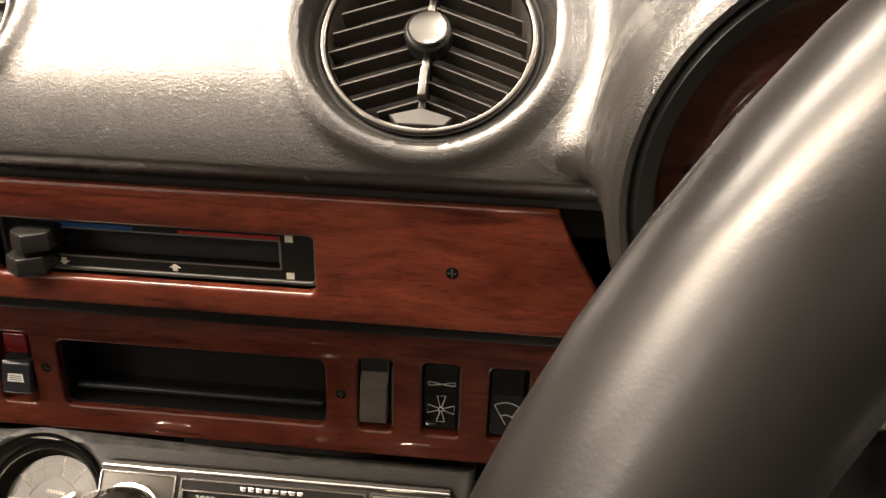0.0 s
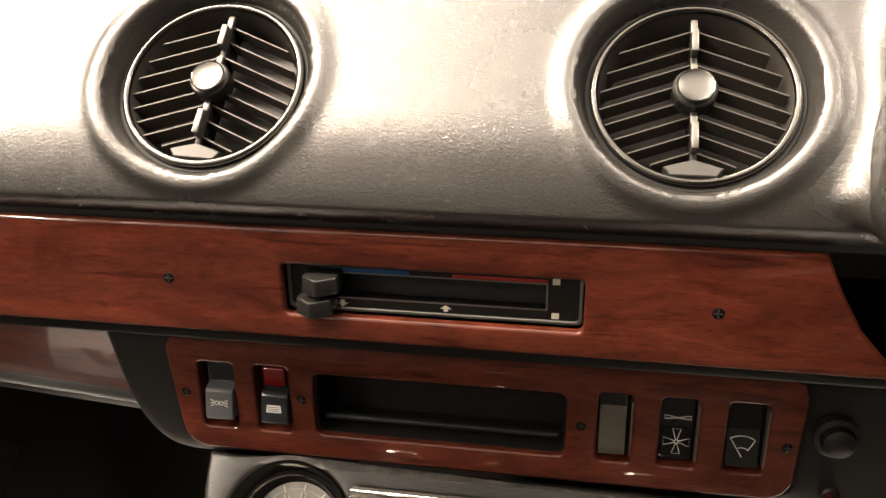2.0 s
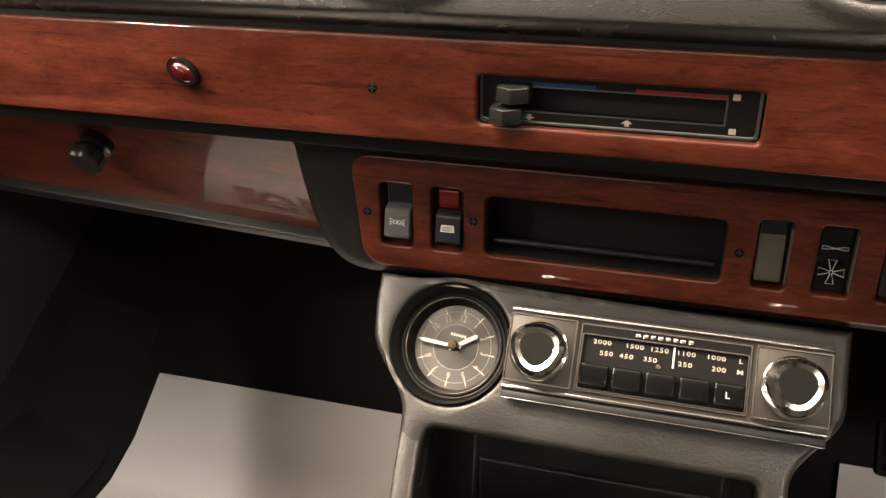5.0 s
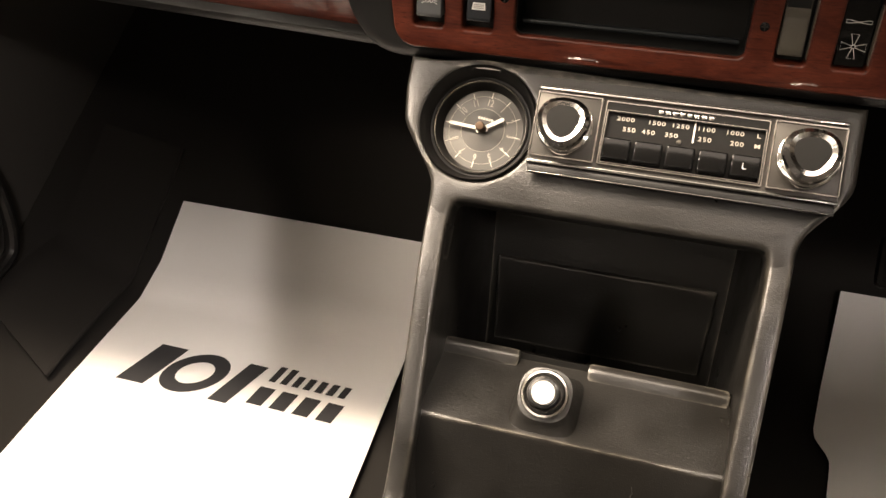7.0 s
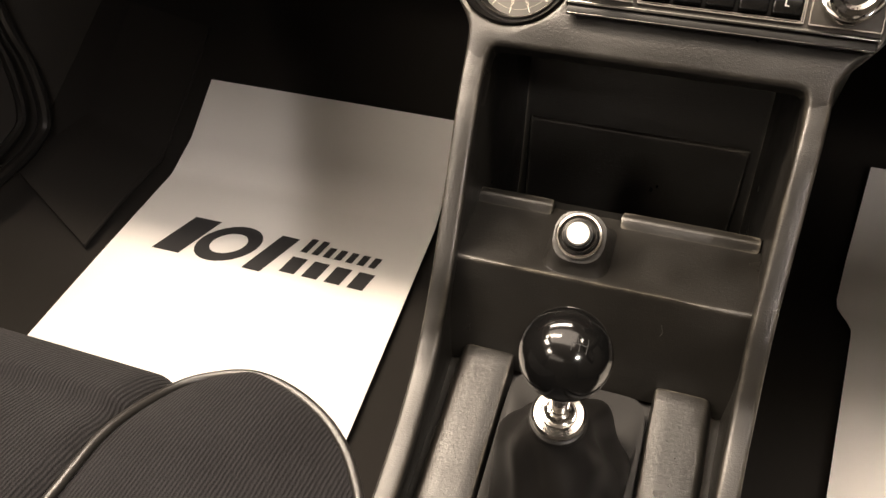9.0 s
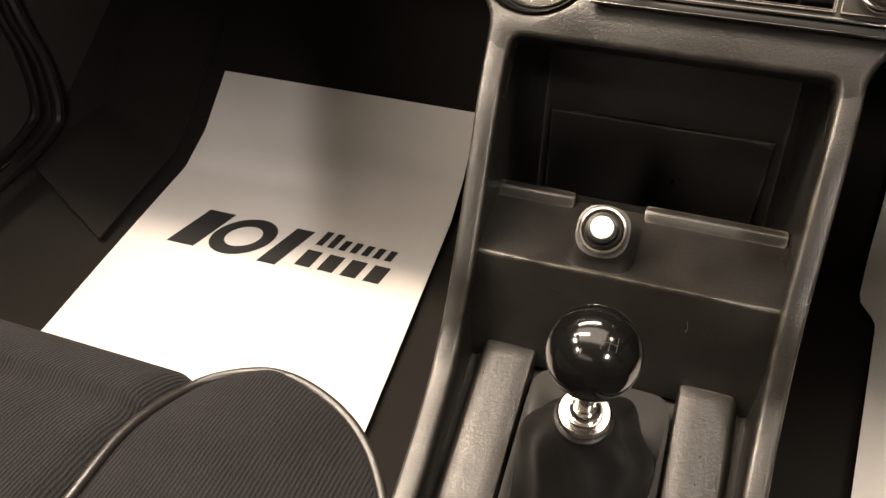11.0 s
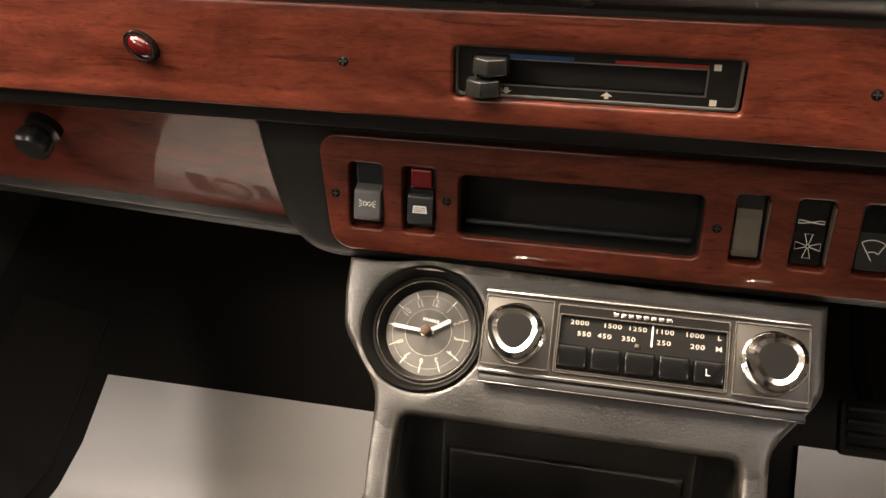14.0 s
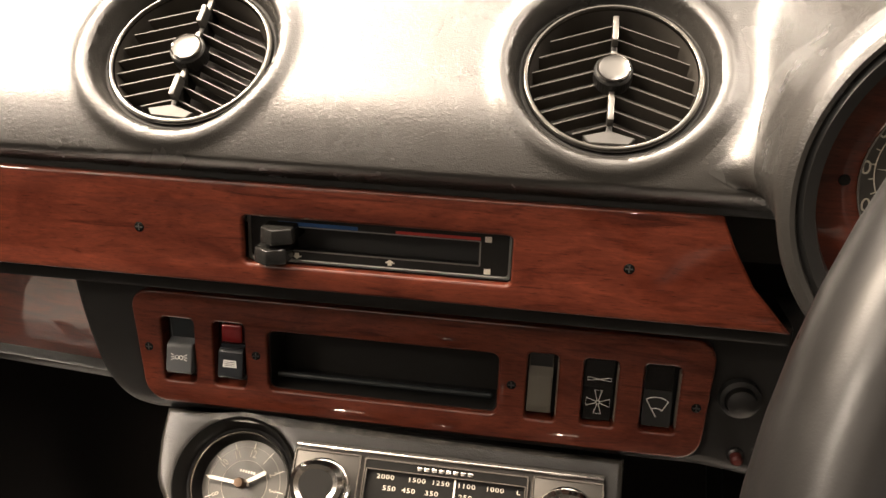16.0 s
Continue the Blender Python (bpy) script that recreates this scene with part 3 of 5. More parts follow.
def rocker(parent, hole, inset, front, lower, upper, split, label):
    """A rocker whose front runs through (depth, height) pairs from its foot up; above split it has another face."""
    w = (hole[0] + inset[0], hole[1] - inset[1])
    bm = bmesh.new()
    prof = [(0.0135, front[0][1] + 0.0004), *front, (0.0135, front[-1][1])]
    rows = [[bm.verts.new((xx, yy, zz)) for yy, zz in prof] for xx in w]
    for i in range(len(prof) - 1):
        bm.faces.new((rows[0][i], rows[1][i], rows[1][i + 1], rows[0][i + 1]))
    for r in rows:
        bm.faces.new(r)
    bm.faces.new((rows[0][0], rows[0][-1], rows[1][-1], rows[1][0]))
    bmesh.ops.bevel(bm, geom=list(bm.edges), offset=0.0008, segments=3, profile=0.5, affect="EDGES")
    sw = part("rocker_switch", bm, lower, parent, label)
    bm = bmesh.new()
    top = front[-1][1] - 0.0010
    vs = [bm.verts.new((xx, front_depth(front, zz) - 0.0003, zz)) for xx, zz in ((w[0] + 0.0006, split), (w[1] - 0.0006, split), (w[1] - 0.0006, top), (w[0] + 0.0006, top))]
    ex = bmesh.ops.extrude_face_region(bm, geom=[bm.faces.new(vs)])
    bmesh.ops.translate(bm, verts=[q for q in ex["geom"] if isinstance(q, bmesh.types.BMVert)], vec=(0, 0.001, 0))
    part("upper_face", bm, upper, sw)
    return sw


# fronts as (depth behind the veneer, height)
PROUD = [(-0.0034, 0.4706), (-0.0042, 0.4728), (-0.0012, 0.4872), (0.0004, 0.4888), (0.0070, 0.4896), (0.0050, 0.5040)]
SPARE = [(-0.0010, 0.4690), (-0.0022, 0.4740), (0.0010, 0.4905), (0.0058, 0.4945), (0.0050, 0.5040)]
LEVEL = [(0.0040, 0.4650), (0.0046, 0.4740), (0.0075, 0.4842), (0.0068, 0.5040)]
WIPER = [(0.0010, 0.4668), (0.0014, 0.4690), (0.0055, 0.4870), (0.0062, 0.5040)]


def build_switch_panel():
    g = thing("switch_panel", pose(0, PANEL_Y, 0), "glossy mahogany switch panel with rocker switches and open tray", "switch panel")
    z0, z1 = HOLE_Z
    tray_hole = (-0.0727, 0.4640, 0.0637, 0.5022)
    holes = [rr(a, z0, b, z1, 0.0028) for a, b in HOLES.values()] + [rr(*tray_hole, 0.0045)]
    outline = [(x + (0.007 if x < 0 else -0.003) * (0.5215 - z) / 0.073, z) for x, z in rr(-0.1575, 0.4488, 0.1815, 0.5215, 0.013, 8)]
    part("veneer_plate", plate(outline, holes, 0.0, 0.010, 0.0016, 3), WOOD, g, "glossy red mahogany veneer")
    inner = (tray_hole[0] + 0.0006, tray_hole[1] + 0.0006, tray_hole[2] - 0.0006, tray_hole[3] - 0.0006)
    tray = plate(rr(*tray_hole, 0.0045), [rr(*inner, 0.004)], 0.004, 0.034)
    box(-0.0725, 0.0635, 0.030, 0.034, 0.4642, 0.5020, 0, 2, tray)
    part("tray", tray, TRAY, g, "empty black tray")
    part("tray_edge", box(-0.0700, 0.0605, 0.0085, 0.0125, 0.4690, 0.4722, 0.0014, 3), SLATE, g)
    for a, b in HOLES.values():
        part("switch_well", plate(rr(a - 0.001, z0 - 0.001, b + 0.001, z1 + 0.001, 0.0028), [], 0.0125, 0.0145), BLACK_MATT, g)
    # Pale strips paint in the lit inner side wall of these wells.
    for key in ("spare", "fan", "wiper"):
        b = HOLES[key][1]
        part("well_edge", box(b - 0.0006, b + 0.0002, 0.0006, 0.007, z0 + 0.004, z1 - 0.004, 0.0002), EDGE, g, "pale strip for the lit well wall")
    SYMBOLS["lights"] = rocker(g, HOLES["lights"], (0.0036, 0.0008), PROUD, GREY_ROCKER, SLATE, 0.4900, "worn grey rocker with a headlamp symbol")
    sw = rocker(g, HOLES["screen"], (0.0036, 0.0008), PROUD, DARK_ROCKER, BLACK, 0.4900, "dark rocker with a heated screen symbol and red lens")
    part("red_lens", box(-0.1018, -0.0890, 0.0022, 0.008, 0.4912, 0.5030, 0.0012, 3), RED_LENS, sw, "red lens")
    SYMBOLS["screen"] = sw
    # Black upper face stands in for the dark reflection on this rocker.
    SYMBOLS["spare"] = rocker(g, HOLES["spare"], (0.0010, 0.0030), SPARE, CREAM, BLACK, 0.4950, "faded cream blank rocker")
    SYMBOLS["fan"] = rocker(g, HOLES["fan"], (0.0008, 0.0016), LEVEL, BLACK_GLOSS, BLACK_GLOSS, 0.4846, "black rocker with fan symbols")
    SYMBOLS["wiper"] = rocker(g, HOLES["wiper"], (0.0010, 0.0030), WIPER, BLACK, BLACK_GLOSS, 0.4874, "black rocker with a wiper symbol")


build_switch_panel()


def symbol(sw, strokes, ysurf, radius=0.00024, material=None):
    """Thin raised strokes on a rocker's face."""
    bm = bmesh.new()
    for line in strokes:
        tube([(x, ysurf(z) - 0.0001, z) for x, z in line], radius, 6, False, bm)
    part("symbol", bm, material or SILVER, sw)


def arc(cx, cz, r, a0, a1, n=12):
    return [(cx + r * math.cos(radians(a0 + (a1 - a0) * i / n)), cz + r * math.sin(radians(a0 + (a1 - a0) * i / n))) for i in range(n + 1)]


def build_symbols():
    def on(front, lift=0.0):
        return lambda z: front_depth(front, z) - lift
    cx, cz = -0.1269, 0.4808
    lines = []
    for sgn in (-1, 1):
        lines.append(arc(cx + sgn * 0.0013, cz, 0.0011, 0, 360))
        lines += [[(cx + sgn * 0.0030, cz + k * 0.0009), (cx + sgn * 0.0050, cz + k * 0.0019)] for k in (-1, 0, 1)]
    symbol(SYMBOLS["lights"], lines, on(PROUD))
    cx, cz = -0.0950, 0.4802
    bm = bmesh.new()
    face = on(PROUD, 0.0003)
    bm.faces.new([bm.verts.new((cx + dx, face(cz + dz), cz + dz)) for dx, dz in ((-0.0044, -0.0021), (0.0044, -0.0021), (0.0038, 0.0021), (-0.0038, 0.0021))])
    part("symbol_patch", bm, SILVER, SYMBOLS["screen"], "pale printed screen symbol")
    symbol(SYMBOLS["screen"], [[(cx - 0.0032, cz + k * 0.0010), (cx + 0.0032, cz + k * 0.0010)] for k in (-1, 0, 1)], on(PROUD, 0.0004), 0.00020, DULL)
    fx, fz = 0.1205, 0.4762
    lines = []
    for a in (0, 90, 180, 270):
        c, s_ = math.cos(radians(a)), math.sin(radians(a))
        loop = [(0.0010, 0.0004), (0.0066, 0.0021), (0.0066, -0.0021), (0.0010, -0.0004)]
        lines.append([(fx + c * u - s_ * v, fz + s_ * u + c * v) for u, v in loop])
    lines.append(arc(fx, fz, 0.0010, 0, 360))
    symbol(SYMBOLS["fan"], lines, on(LEVEL), 0.00021)
    uz = 0.4897
    lines = [[(fx, uz), (fx + 0.0045, uz + 0.0012), (fx + 0.0066, uz + 0.0012), (fx + 0.0066, uz - 0.0006), (fx + 0.0045, uz - 0.0006), (fx, uz),
              (fx - 0.0045, uz + 0.0010), (fx - 0.0066, uz + 0.0010), (fx - 0.0066, uz - 0.0008), (fx - 0.0045, uz - 0.0008), (fx, uz)]]
    symbol(SYMBOLS["fan"], lines, on(LEVEL, 0.0005), 0.00020)
    wx, wz = 0.1527, 0.4724
    lines = [arc(wx, wz, 0.0110, 55, 122), arc(wx, wz, 0.0048, 50, 118), [(wx, wz), (wx + 0.0110 * math.cos(radians(122)), wz + 0.0110 * math.sin(radians(122)))],
             [(wx + 0.0048 * math.cos(radians(50)), wz + 0.0048 * math.sin(radians(50))), (wx + 0.0110 * math.cos(radians(55)), wz + 0.0110 * math.sin(radians(55)))]]
    symbol(SYMBOLS["wiper"], lines, on(WIPER), 0.00027)


build_symbols()

# ---- centre console ----
FACE = Matrix.Translation((0, 0.0426, 0.441)) @ pose(0, 0, 0, -38.6)
con = thing("centre_console", pose(0, 0, 0), "black grained moulded centre console between the seats", "console")


def on_face(ob):
    ob.matrix_local = FACE
    return ob


face_outline = [(-0.142, 0.0), (0.139, 0.0), (0.1385, -0.030)]
face_outline += [(0.1385 - 0.0265 * smoothstep(0, 1, k / 8), -0.045 - 0.045 * k / 8) for k in range(9)]
face_outline += [(0.1120, -0.1080), (0.1117, -0.1180), (0.1112, -0.1280), (0.0982, -0.1280), (0.0976, -0.1180), (0.0970, -0.1080), (0.0966, -0.0965), (0.0955, -0.0930), (0.0928, -0.0914), (0.089, -0.091),
                 (-0.089, -0.091), (-0.0928, -0.0914), (-0.0955, -0.0930), (-0.0966, -0.0965), (-0.0970, -0.1080), (-0.0976, -0.1180), (-0.0982, -0.1280), (-0.1112, -0.1280), (-0.1117, -0.1180), (-0.1120, -0.1080)]
face_outline += [(-0.1125 - 0.0275 * smoothstep(0, 1, k / 8), -0.086 + 0.050 * k / 8) for k in range(9)] + [(-0.142, -0.020)]
CLOCK_AT = (-0.0897, -0.0392)
face = plate(face_outline, [disc(CLOCK_AT[0], CLOCK_AT[1], 0.0372, 48), rr(-0.050, -0.060, 0.127, -0.014, 0.002)], 0.0, 0.02, 0.004, 3)
for v in face.verts:
    v.co.y += 0.0050 * smoothstep(-0.097, -0.127, v.co.z)
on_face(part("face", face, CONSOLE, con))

RIM = [(-0.0042, 0.3697, 0.1047), (-0.0177, 0.3547, 0.1046), (-0.0273, 0.3444, 0.1042), (-0.043, 0.326, 0.1030), (-0.070, 0.284, 0.1015), (-0.092, 0.250, 0.1005), (-0.108, 0.2215, 0.1008), (-0.123, 0.2015, 0.1010), (-0.150, 0.1845, 0.0998), (-0.205, 0.1665, 0.0975), (-0.300, 0.137, 0.0975), (-0.50, 0.077, 0.0975)]


def deck_height(y):
    return 0.187 + 0.31 * (y + 0.097)


def build_console_sides():
    for side in (-1, 1):
        line = spline([(side * w, y, z) for y, z, w in RIM], 8)
        bm = bmesh.new()
        rings = []
        for i, p in enumerate(line):
            d = (line[min(i + 1, len(line) - 1)] - line[max(i - 1, 0)]).normalized()
            nrm = Vector((1, 0, 0)).cross(d).normalized()
            rings.append([bm.verts.new(p + Vector((0.0070 * math.copysign(abs(math.cos(a)) ** 0.42, math.cos(a)), 0, 0)) + nrm * 0.0064 * math.copysign(abs(math.sin(a)) ** 0.42, math.sin(a))) for a in [2 * math.pi * k / 24 for k in range(24)]])
        for a, b in zip(rings, rings[1:]):
            for k in range(24):
                bm.faces.new((a[k], a[(k + 1) % 24], b[(k + 1) % 24], b[k]))
        part("rim", bm, CONSOLE, con, "rim with wear and edge highlight painted pale")
        bm = bmesh.new()
        top = [bm.verts.new((p.x + side * 0.004, p.y, p.z)) for p in line]
        low = [bm.verts.new((p.x + side * 0.010, p.y + 0.25 * smoothstep(0.1, 0.4, p.z), 0.0)) for p in line]
        for i in range(len(line) - 1):
            bm.faces.new((top[i], top[i + 1], low[i + 1], low[i]))
        bm.faces.new((top[0], low[0], bm.verts.new((side * 0.125, 0.28, 0.0)), bm.verts.new((side * 0.125, 0.28, 0.43)), bm.verts.new((side * 0.14, 0.05, 0.43))))
        part("side_wall", bm, CONSOLE, con)
        bm = bmesh.new()
        rows = []
        for p in line:
            if p.y > -0.014:
                continue
            x = side * (abs(p.x) - 0.0045)
            d = deck_height(p.y) - 0.016
            low = smoothstep(-0.10, -0.135, p.y)
            rows.append([bm.verts.new((x, p.y, p.z - 0.001)), bm.verts.new((x - side * 0.0015 * low, p.y + 0.02 * (1 - low), p.z - 0.012 * low)),
                         bm.verts.new((side * (0.0965 * (1 - low) + 0.0915 * low), (1 - low) * 0.006 + low * p.y, p.z * (1 - low) + low * min(d, p.z - 0.02)))])
        for a, b in zip(rows, rows[1:]):
            for k in range(2):
                bm.faces.new((a[k], b[k], b[k + 1], a[k + 1]))
        part("inner_wall", bm, CONSOLE, con)


build_console_sides()


def build_pocket():
    bm = bmesh.new()
    f = [bm.verts.new(p) for p in ((-0.101, -0.006, 0.366), (0.0995, -0.006, 0.366), (0.0985, -0.020, 0.262), (-0.0985, -0.020, 0.262))]
    r = [bm.verts.new(p) for p in ((-0.098, 0.132, 0.315), (0.094, 0.132, 0.315), (0.092, 0.0917, 0.170), (-0.094, 0.0917, 0.170))]
    lip = [bm.verts.new(p) for p in ((0.0935, -0.012, 0.170), (-0.0955, -0.012, 0.170))]
    bm.faces.new((f[0], f[1], r[1], r[0]))
    bm.faces.new((r[0], r[1], r[2], r[3]))
    bm.faces.new((f[1], f[2], lip[0], r[2], r[1]))
    bm.faces.new((f[3], f[0], r[0], r[3], lip[1]))
    bm.faces.new((lip[1], lip[0], r[2], r[3]))
    bm.faces.new((f[2], f[3], lip[1], lip[0]))
    part("pocket", bm, CONSOLE, con, "deep dark open pocket", False)


build_pocket()
raised = bmesh.new()
for xx, zz, yy in ((-0.091, 0.2500, 0.1139), (0.086, 0.2500, 0.1139), (0.082, 0.180, 0.0945), (-0.087, 0.180, 0.0945)):
    raised.verts.new((xx, yy - 0.0035, zz)), raised.verts.new((xx, yy + 0.010, zz))
bmesh.ops.convex_hull(raised, input=raised.verts)
bmesh.ops.bevel(raised, geom=list(raised.edges), offset=0.0015, segments=3, profile=0.5, affect="EDGES")
part("pocket_panel", raised, CONSOLE, con, "", False)


def build_shelf():
    bm = bmesh.new()
    x0, x1 = -0.099, 0.098
    prof = [(-0.018, 0.205), (-0.018, 0.2560), (-0.028, 0.2555), (-0.0868, 0.2526), (-0.0990, 0.170)]
    rows = [[bm.verts.new((x0 + (x1 - x0) * u, y, z)) for y, z in prof] for u in (0, 0.25, 0.5, 0.75, 1)]
    for a, b in zip(rows, rows[1:]):
        for i in range(len(prof) - 1):
            bm.faces.new((a[i], b[i], b[i + 1], a[i + 1]))
    bmesh.ops.bevel(bm, geom=[e for e in bm.edges if abs(e.verts[0].co.x - e.verts[1].co.x) > 0.01], offset=0.0036, segments=4, profile=0.5, affect="EDGES")
    part("shelf", bm, CONSOLE, con)
    for xa, xb in ((-0.0975, -0.0435), (0.0035, 0.0955)):
        b = bmesh.new()
        for y, z in ((-0.0165, 0.250), (-0.0165, 0.2622), (-0.0240, 0.2618), (-0.0285, 0.2540)):
            b.verts.new((xa, y, z)), b.verts.new((xb, y, z))
        bmesh.ops.convex_hull(b, input=b.verts)
        bmesh.ops.bevel(b, geom=list(b.edges), offset=0.0016, segments=3, profile=0.5, affect="EDGES")
        part("lip", b, CONSOLE, con)
    top, out, up = Vector((-0.0177, -0.0695, 0.2734)), Vector((0, -0.695, 0.719)), Vector((0, 0.719, 0.695))

    def boss(u, v):
        a = 2 * math.pi * u
        c, d = math.cos(a), math.sin(a)
        foot = Vector((-0.0177 + 0.0240 * math.copysign(abs(c) ** 0.32, c), -0.0527 + 0.0333 * math.copysign(abs(d) ** 0.32, d), 0.2490))
        if v > 0.85:
            return top + out * 0.0012 + (Vector((c, 0, 0)) + up * d) * 0.0158 * (1 - v) / 0.15
        t = v / 0.85
        rim = top + (Vector((math.copysign(abs(c) ** 0.8, c), 0, 0)) + up * math.copysign(abs(d) ** 0.8, d)) * 0.0166
        p = foot.lerp(rim, t)
        p.z -= 0.0030 * math.sin(math.pi * t)
        return p + out * 0.0012 * smoothstep(0.8, 1.0, t)
    b = surface(boss, 64, 24)
    part("lighter_boss", b, BOSS, con)


build_shelf()


def build_deck():
    ys = [-0.0965, -0.0985, -0.101] + [-0.108 - 0.012 * k for k in range(34)]
    prof = [(0.0930, -0.0165), (0.0890, -0.0165), (0.0865, -0.0150), (0.0842, -0.0050), (0.0818, -0.0012), (0.0795, 0.0), (0.0700, 0.0003), (0.0600, 0.0003), (0.0505, 0.0), (0.0488, -0.0010), (0.0480, -0.0030), (0.0475, -0.030)]
    for side in (-1, 1):
        bm = bmesh.new()
        rows = [[bm.verts.new((side * x, y, deck_height(y) + h - (0.004, 0.0012, 0.0, 0)[min(i, 3)])) for x, h in prof] for i, y in enumerate(ys)]
        for a, b in zip(rows, rows[1:]):
            for k in range(len(prof) - 1):
                bm.faces.new((a[k], b[k], b[k + 1], a[k + 1]))
        part("deck", bm, CONSOLE, con)
    part("gear_well", surface(lambda u, v: (-0.05 + 0.10 * u, -0.086 - 0.40 * v, deck_height(-0.086 - 0.40 * v) - 0.022), 2, 24), BLACK_MATT, con)


build_deck()
part("scuff", tube(spline([(0.0432, -0.0900, 0.2320), (0.0440, -0.0904, 0.2295), (0.0445, -0.0908, 0.2270), (0.0436, -0.0912, 0.2245)], 4), 0.00018, 6), DULL, con, "small pale scratch")


def build_lighter():
    m = Matrix.Translation((-0.0177, -0.0722, 0.2762)) @ pose(0, 0, 0, -46)
    g = thing("cigarette_lighter", m, "chrome cigarette lighter with a bright round cap", "lighter")
    part("collar", lathe([(0.0150, -0.006), (0.0152, 0.0006), (0.0144, 0.0022), (0.0132, 0.0024), (0.0126, 0.0010), (0.0116, -0.001)], 40), BRIGHT, g, "worn chrome collar")
    part("socket", lathe([(0.0120, 0.0002), (0.0, 0.0002)], 32), BLACK, g)
    part("sleeve", lathe([(0.0112, 0.0), (0.0112, 0.0046), (0.0106, 0.0052), (0.0097, 0.0048), (0.0094, 0.0)], 36), CHROME_WORN, g, "thin chrome sleeve")
    part("ring", lathe([(0.0092, 0.0), (0.0092, 0.0080), (0.0078, 0.0086), (0.0076, 0.0)], 36), BLACK, g)
    part("cap", lathe([(0.0074, 0.0), (0.0074, 0.0098), (0.0068, 0.0108), (0.0, 0.0112)], 36), ALUMINIUM, g, "polished cap")


build_lighter()


def build_gear_lever():
    g = thing("gear_lever", pose(0, 0, 0), "gear lever with a glossy black ball knob", "gear lever")
    c = Vector((0.001, -0.229, 0.328))
    base = Vector((-0.0012, -0.205, 0.2595))
    ax = (c - base).normalized()
    part("knob", lathe([(0.0215 * math.sin(math.pi * k / 24), -0.0220 * math.cos(math.pi * k / 24)) for k in range(25)], 48, "z", None, c), BLACK_GLOSS, g, "glossy black ball")
    n = Vector((0.31, -0.47, 0.83)).normalized()
    e1 = Vector((1, 0, 0)) - n * n.x
    e1.normalize()
    e2 = n.cross(e1)

    def on_ball(u, v):
        return c + 0.0217 * (n + e1 * u + e2 * v).normalized()
    engraving = bmesh.new()
    for u in (-0.16, 0.0, 0.16):
        tube([on_ball(u, -0.16 + 0.04 * k) for k in range(9)], 0.00022, 6, False, engraving)
    tube([on_ball(-0.16 + 0.04 * k, 0.0) for k in range(9)], 0.00022, 6, False, engraving)
    part("shift_pattern", engraving, BLACK_MATT, g, "faint engraved shift pattern")
    part("shaft", tube([c - ax * 0.012, base], 0.0052, 20), CHROME, g, "chrome shaft")
    neck = part("neck_ring", lathe([(0.0052, -0.024), (0.0078, -0.0235), (0.0080, -0.0195), (0.0052, -0.019)], 32, "z"), BLACK, g, "thin black ring")
    neck.matrix_local = Matrix.Translation(c) @ ax.to_track_quat("Z", "Y").to_matrix().to_4x4()
    rot = Matrix.Translation(base) @ ax.to_track_quat("Z", "Y").to_matrix().to_4x4()
    col = part("collar", lathe([(0.0050, 0.0105), (0.0060, 0.0100), (0.0063, 0.0040), (0.0078, 0.0026), (0.0090, 0.0024), (0.0096, 0.0017), (0.0130, 0.0013), (0.0142, 0.0002), (0.0144, -0.0026), (0.0130, -0.0045), (0.0, -0.0045)], 48, "z"), BRIGHT, g, "bright chrome collar")
    col.matrix_local = rot
    seat = part("boot_ring", lathe([(0.0120, -0.003), (0.0152, -0.0046), (0.0160, -0.0075), (0.0150, -0.0105), (0.0, -0.0105)], 40, "z"), RUBBER, g)
    seat.matrix_local = rot
    foot = base - ax * 0.010

    def boot(u, v):
        a = 2 * math.pi * u
        sx, sy = math.cos(a), math.sin(a)
        qx, qy = math.copysign(abs(sx) ** 0.22, sx), math.copysign(abs(sy) ** 0.22, sy)
        k = min(1.0, v / 0.78)
        rim = max(0.0, v - 0.78) / 0.22
        spread = smoothstep(-0.25, 1.05, k) * 1.0
        spread = (spread - smoothstep(-0.25, 1.05, 0)) / (1 - smoothstep(-0.25, 1.05, 0))
        square = smoothstep(0.62, 1.0, v)
        px, py = sx * (1 - square) + qx * square, sy * (1 - square) + qy * square
        lobe = (0.0032 * math.sin(3 * a + 6 * v + 2.2) + 0.0020 * math.sin(6 * a - 9 * v)) * math.sin(math.pi * v) ** 1.5
        cy = foot.y * (1 - spread) - 0.178 * spread
        x = foot.x * (1 - spread) + (0.0140 + 0.0265 * spread + lobe) * px + 0.0055 * rim * qx
        y = cy + (0.0140 + 0.036 * spread + lobe) * py + 0.022 * rim * qy
        drop = k ** 1.5
        ground = deck_height(y) - 0.0050
        return (x, y, foot.z * (1 - drop) + ground * drop + 0.6 * lobe * (1 - rim))
    part("boot", surface(boot, 72, 36), RUBBER, g, "creased black rubber boot")


build_gear_lever()


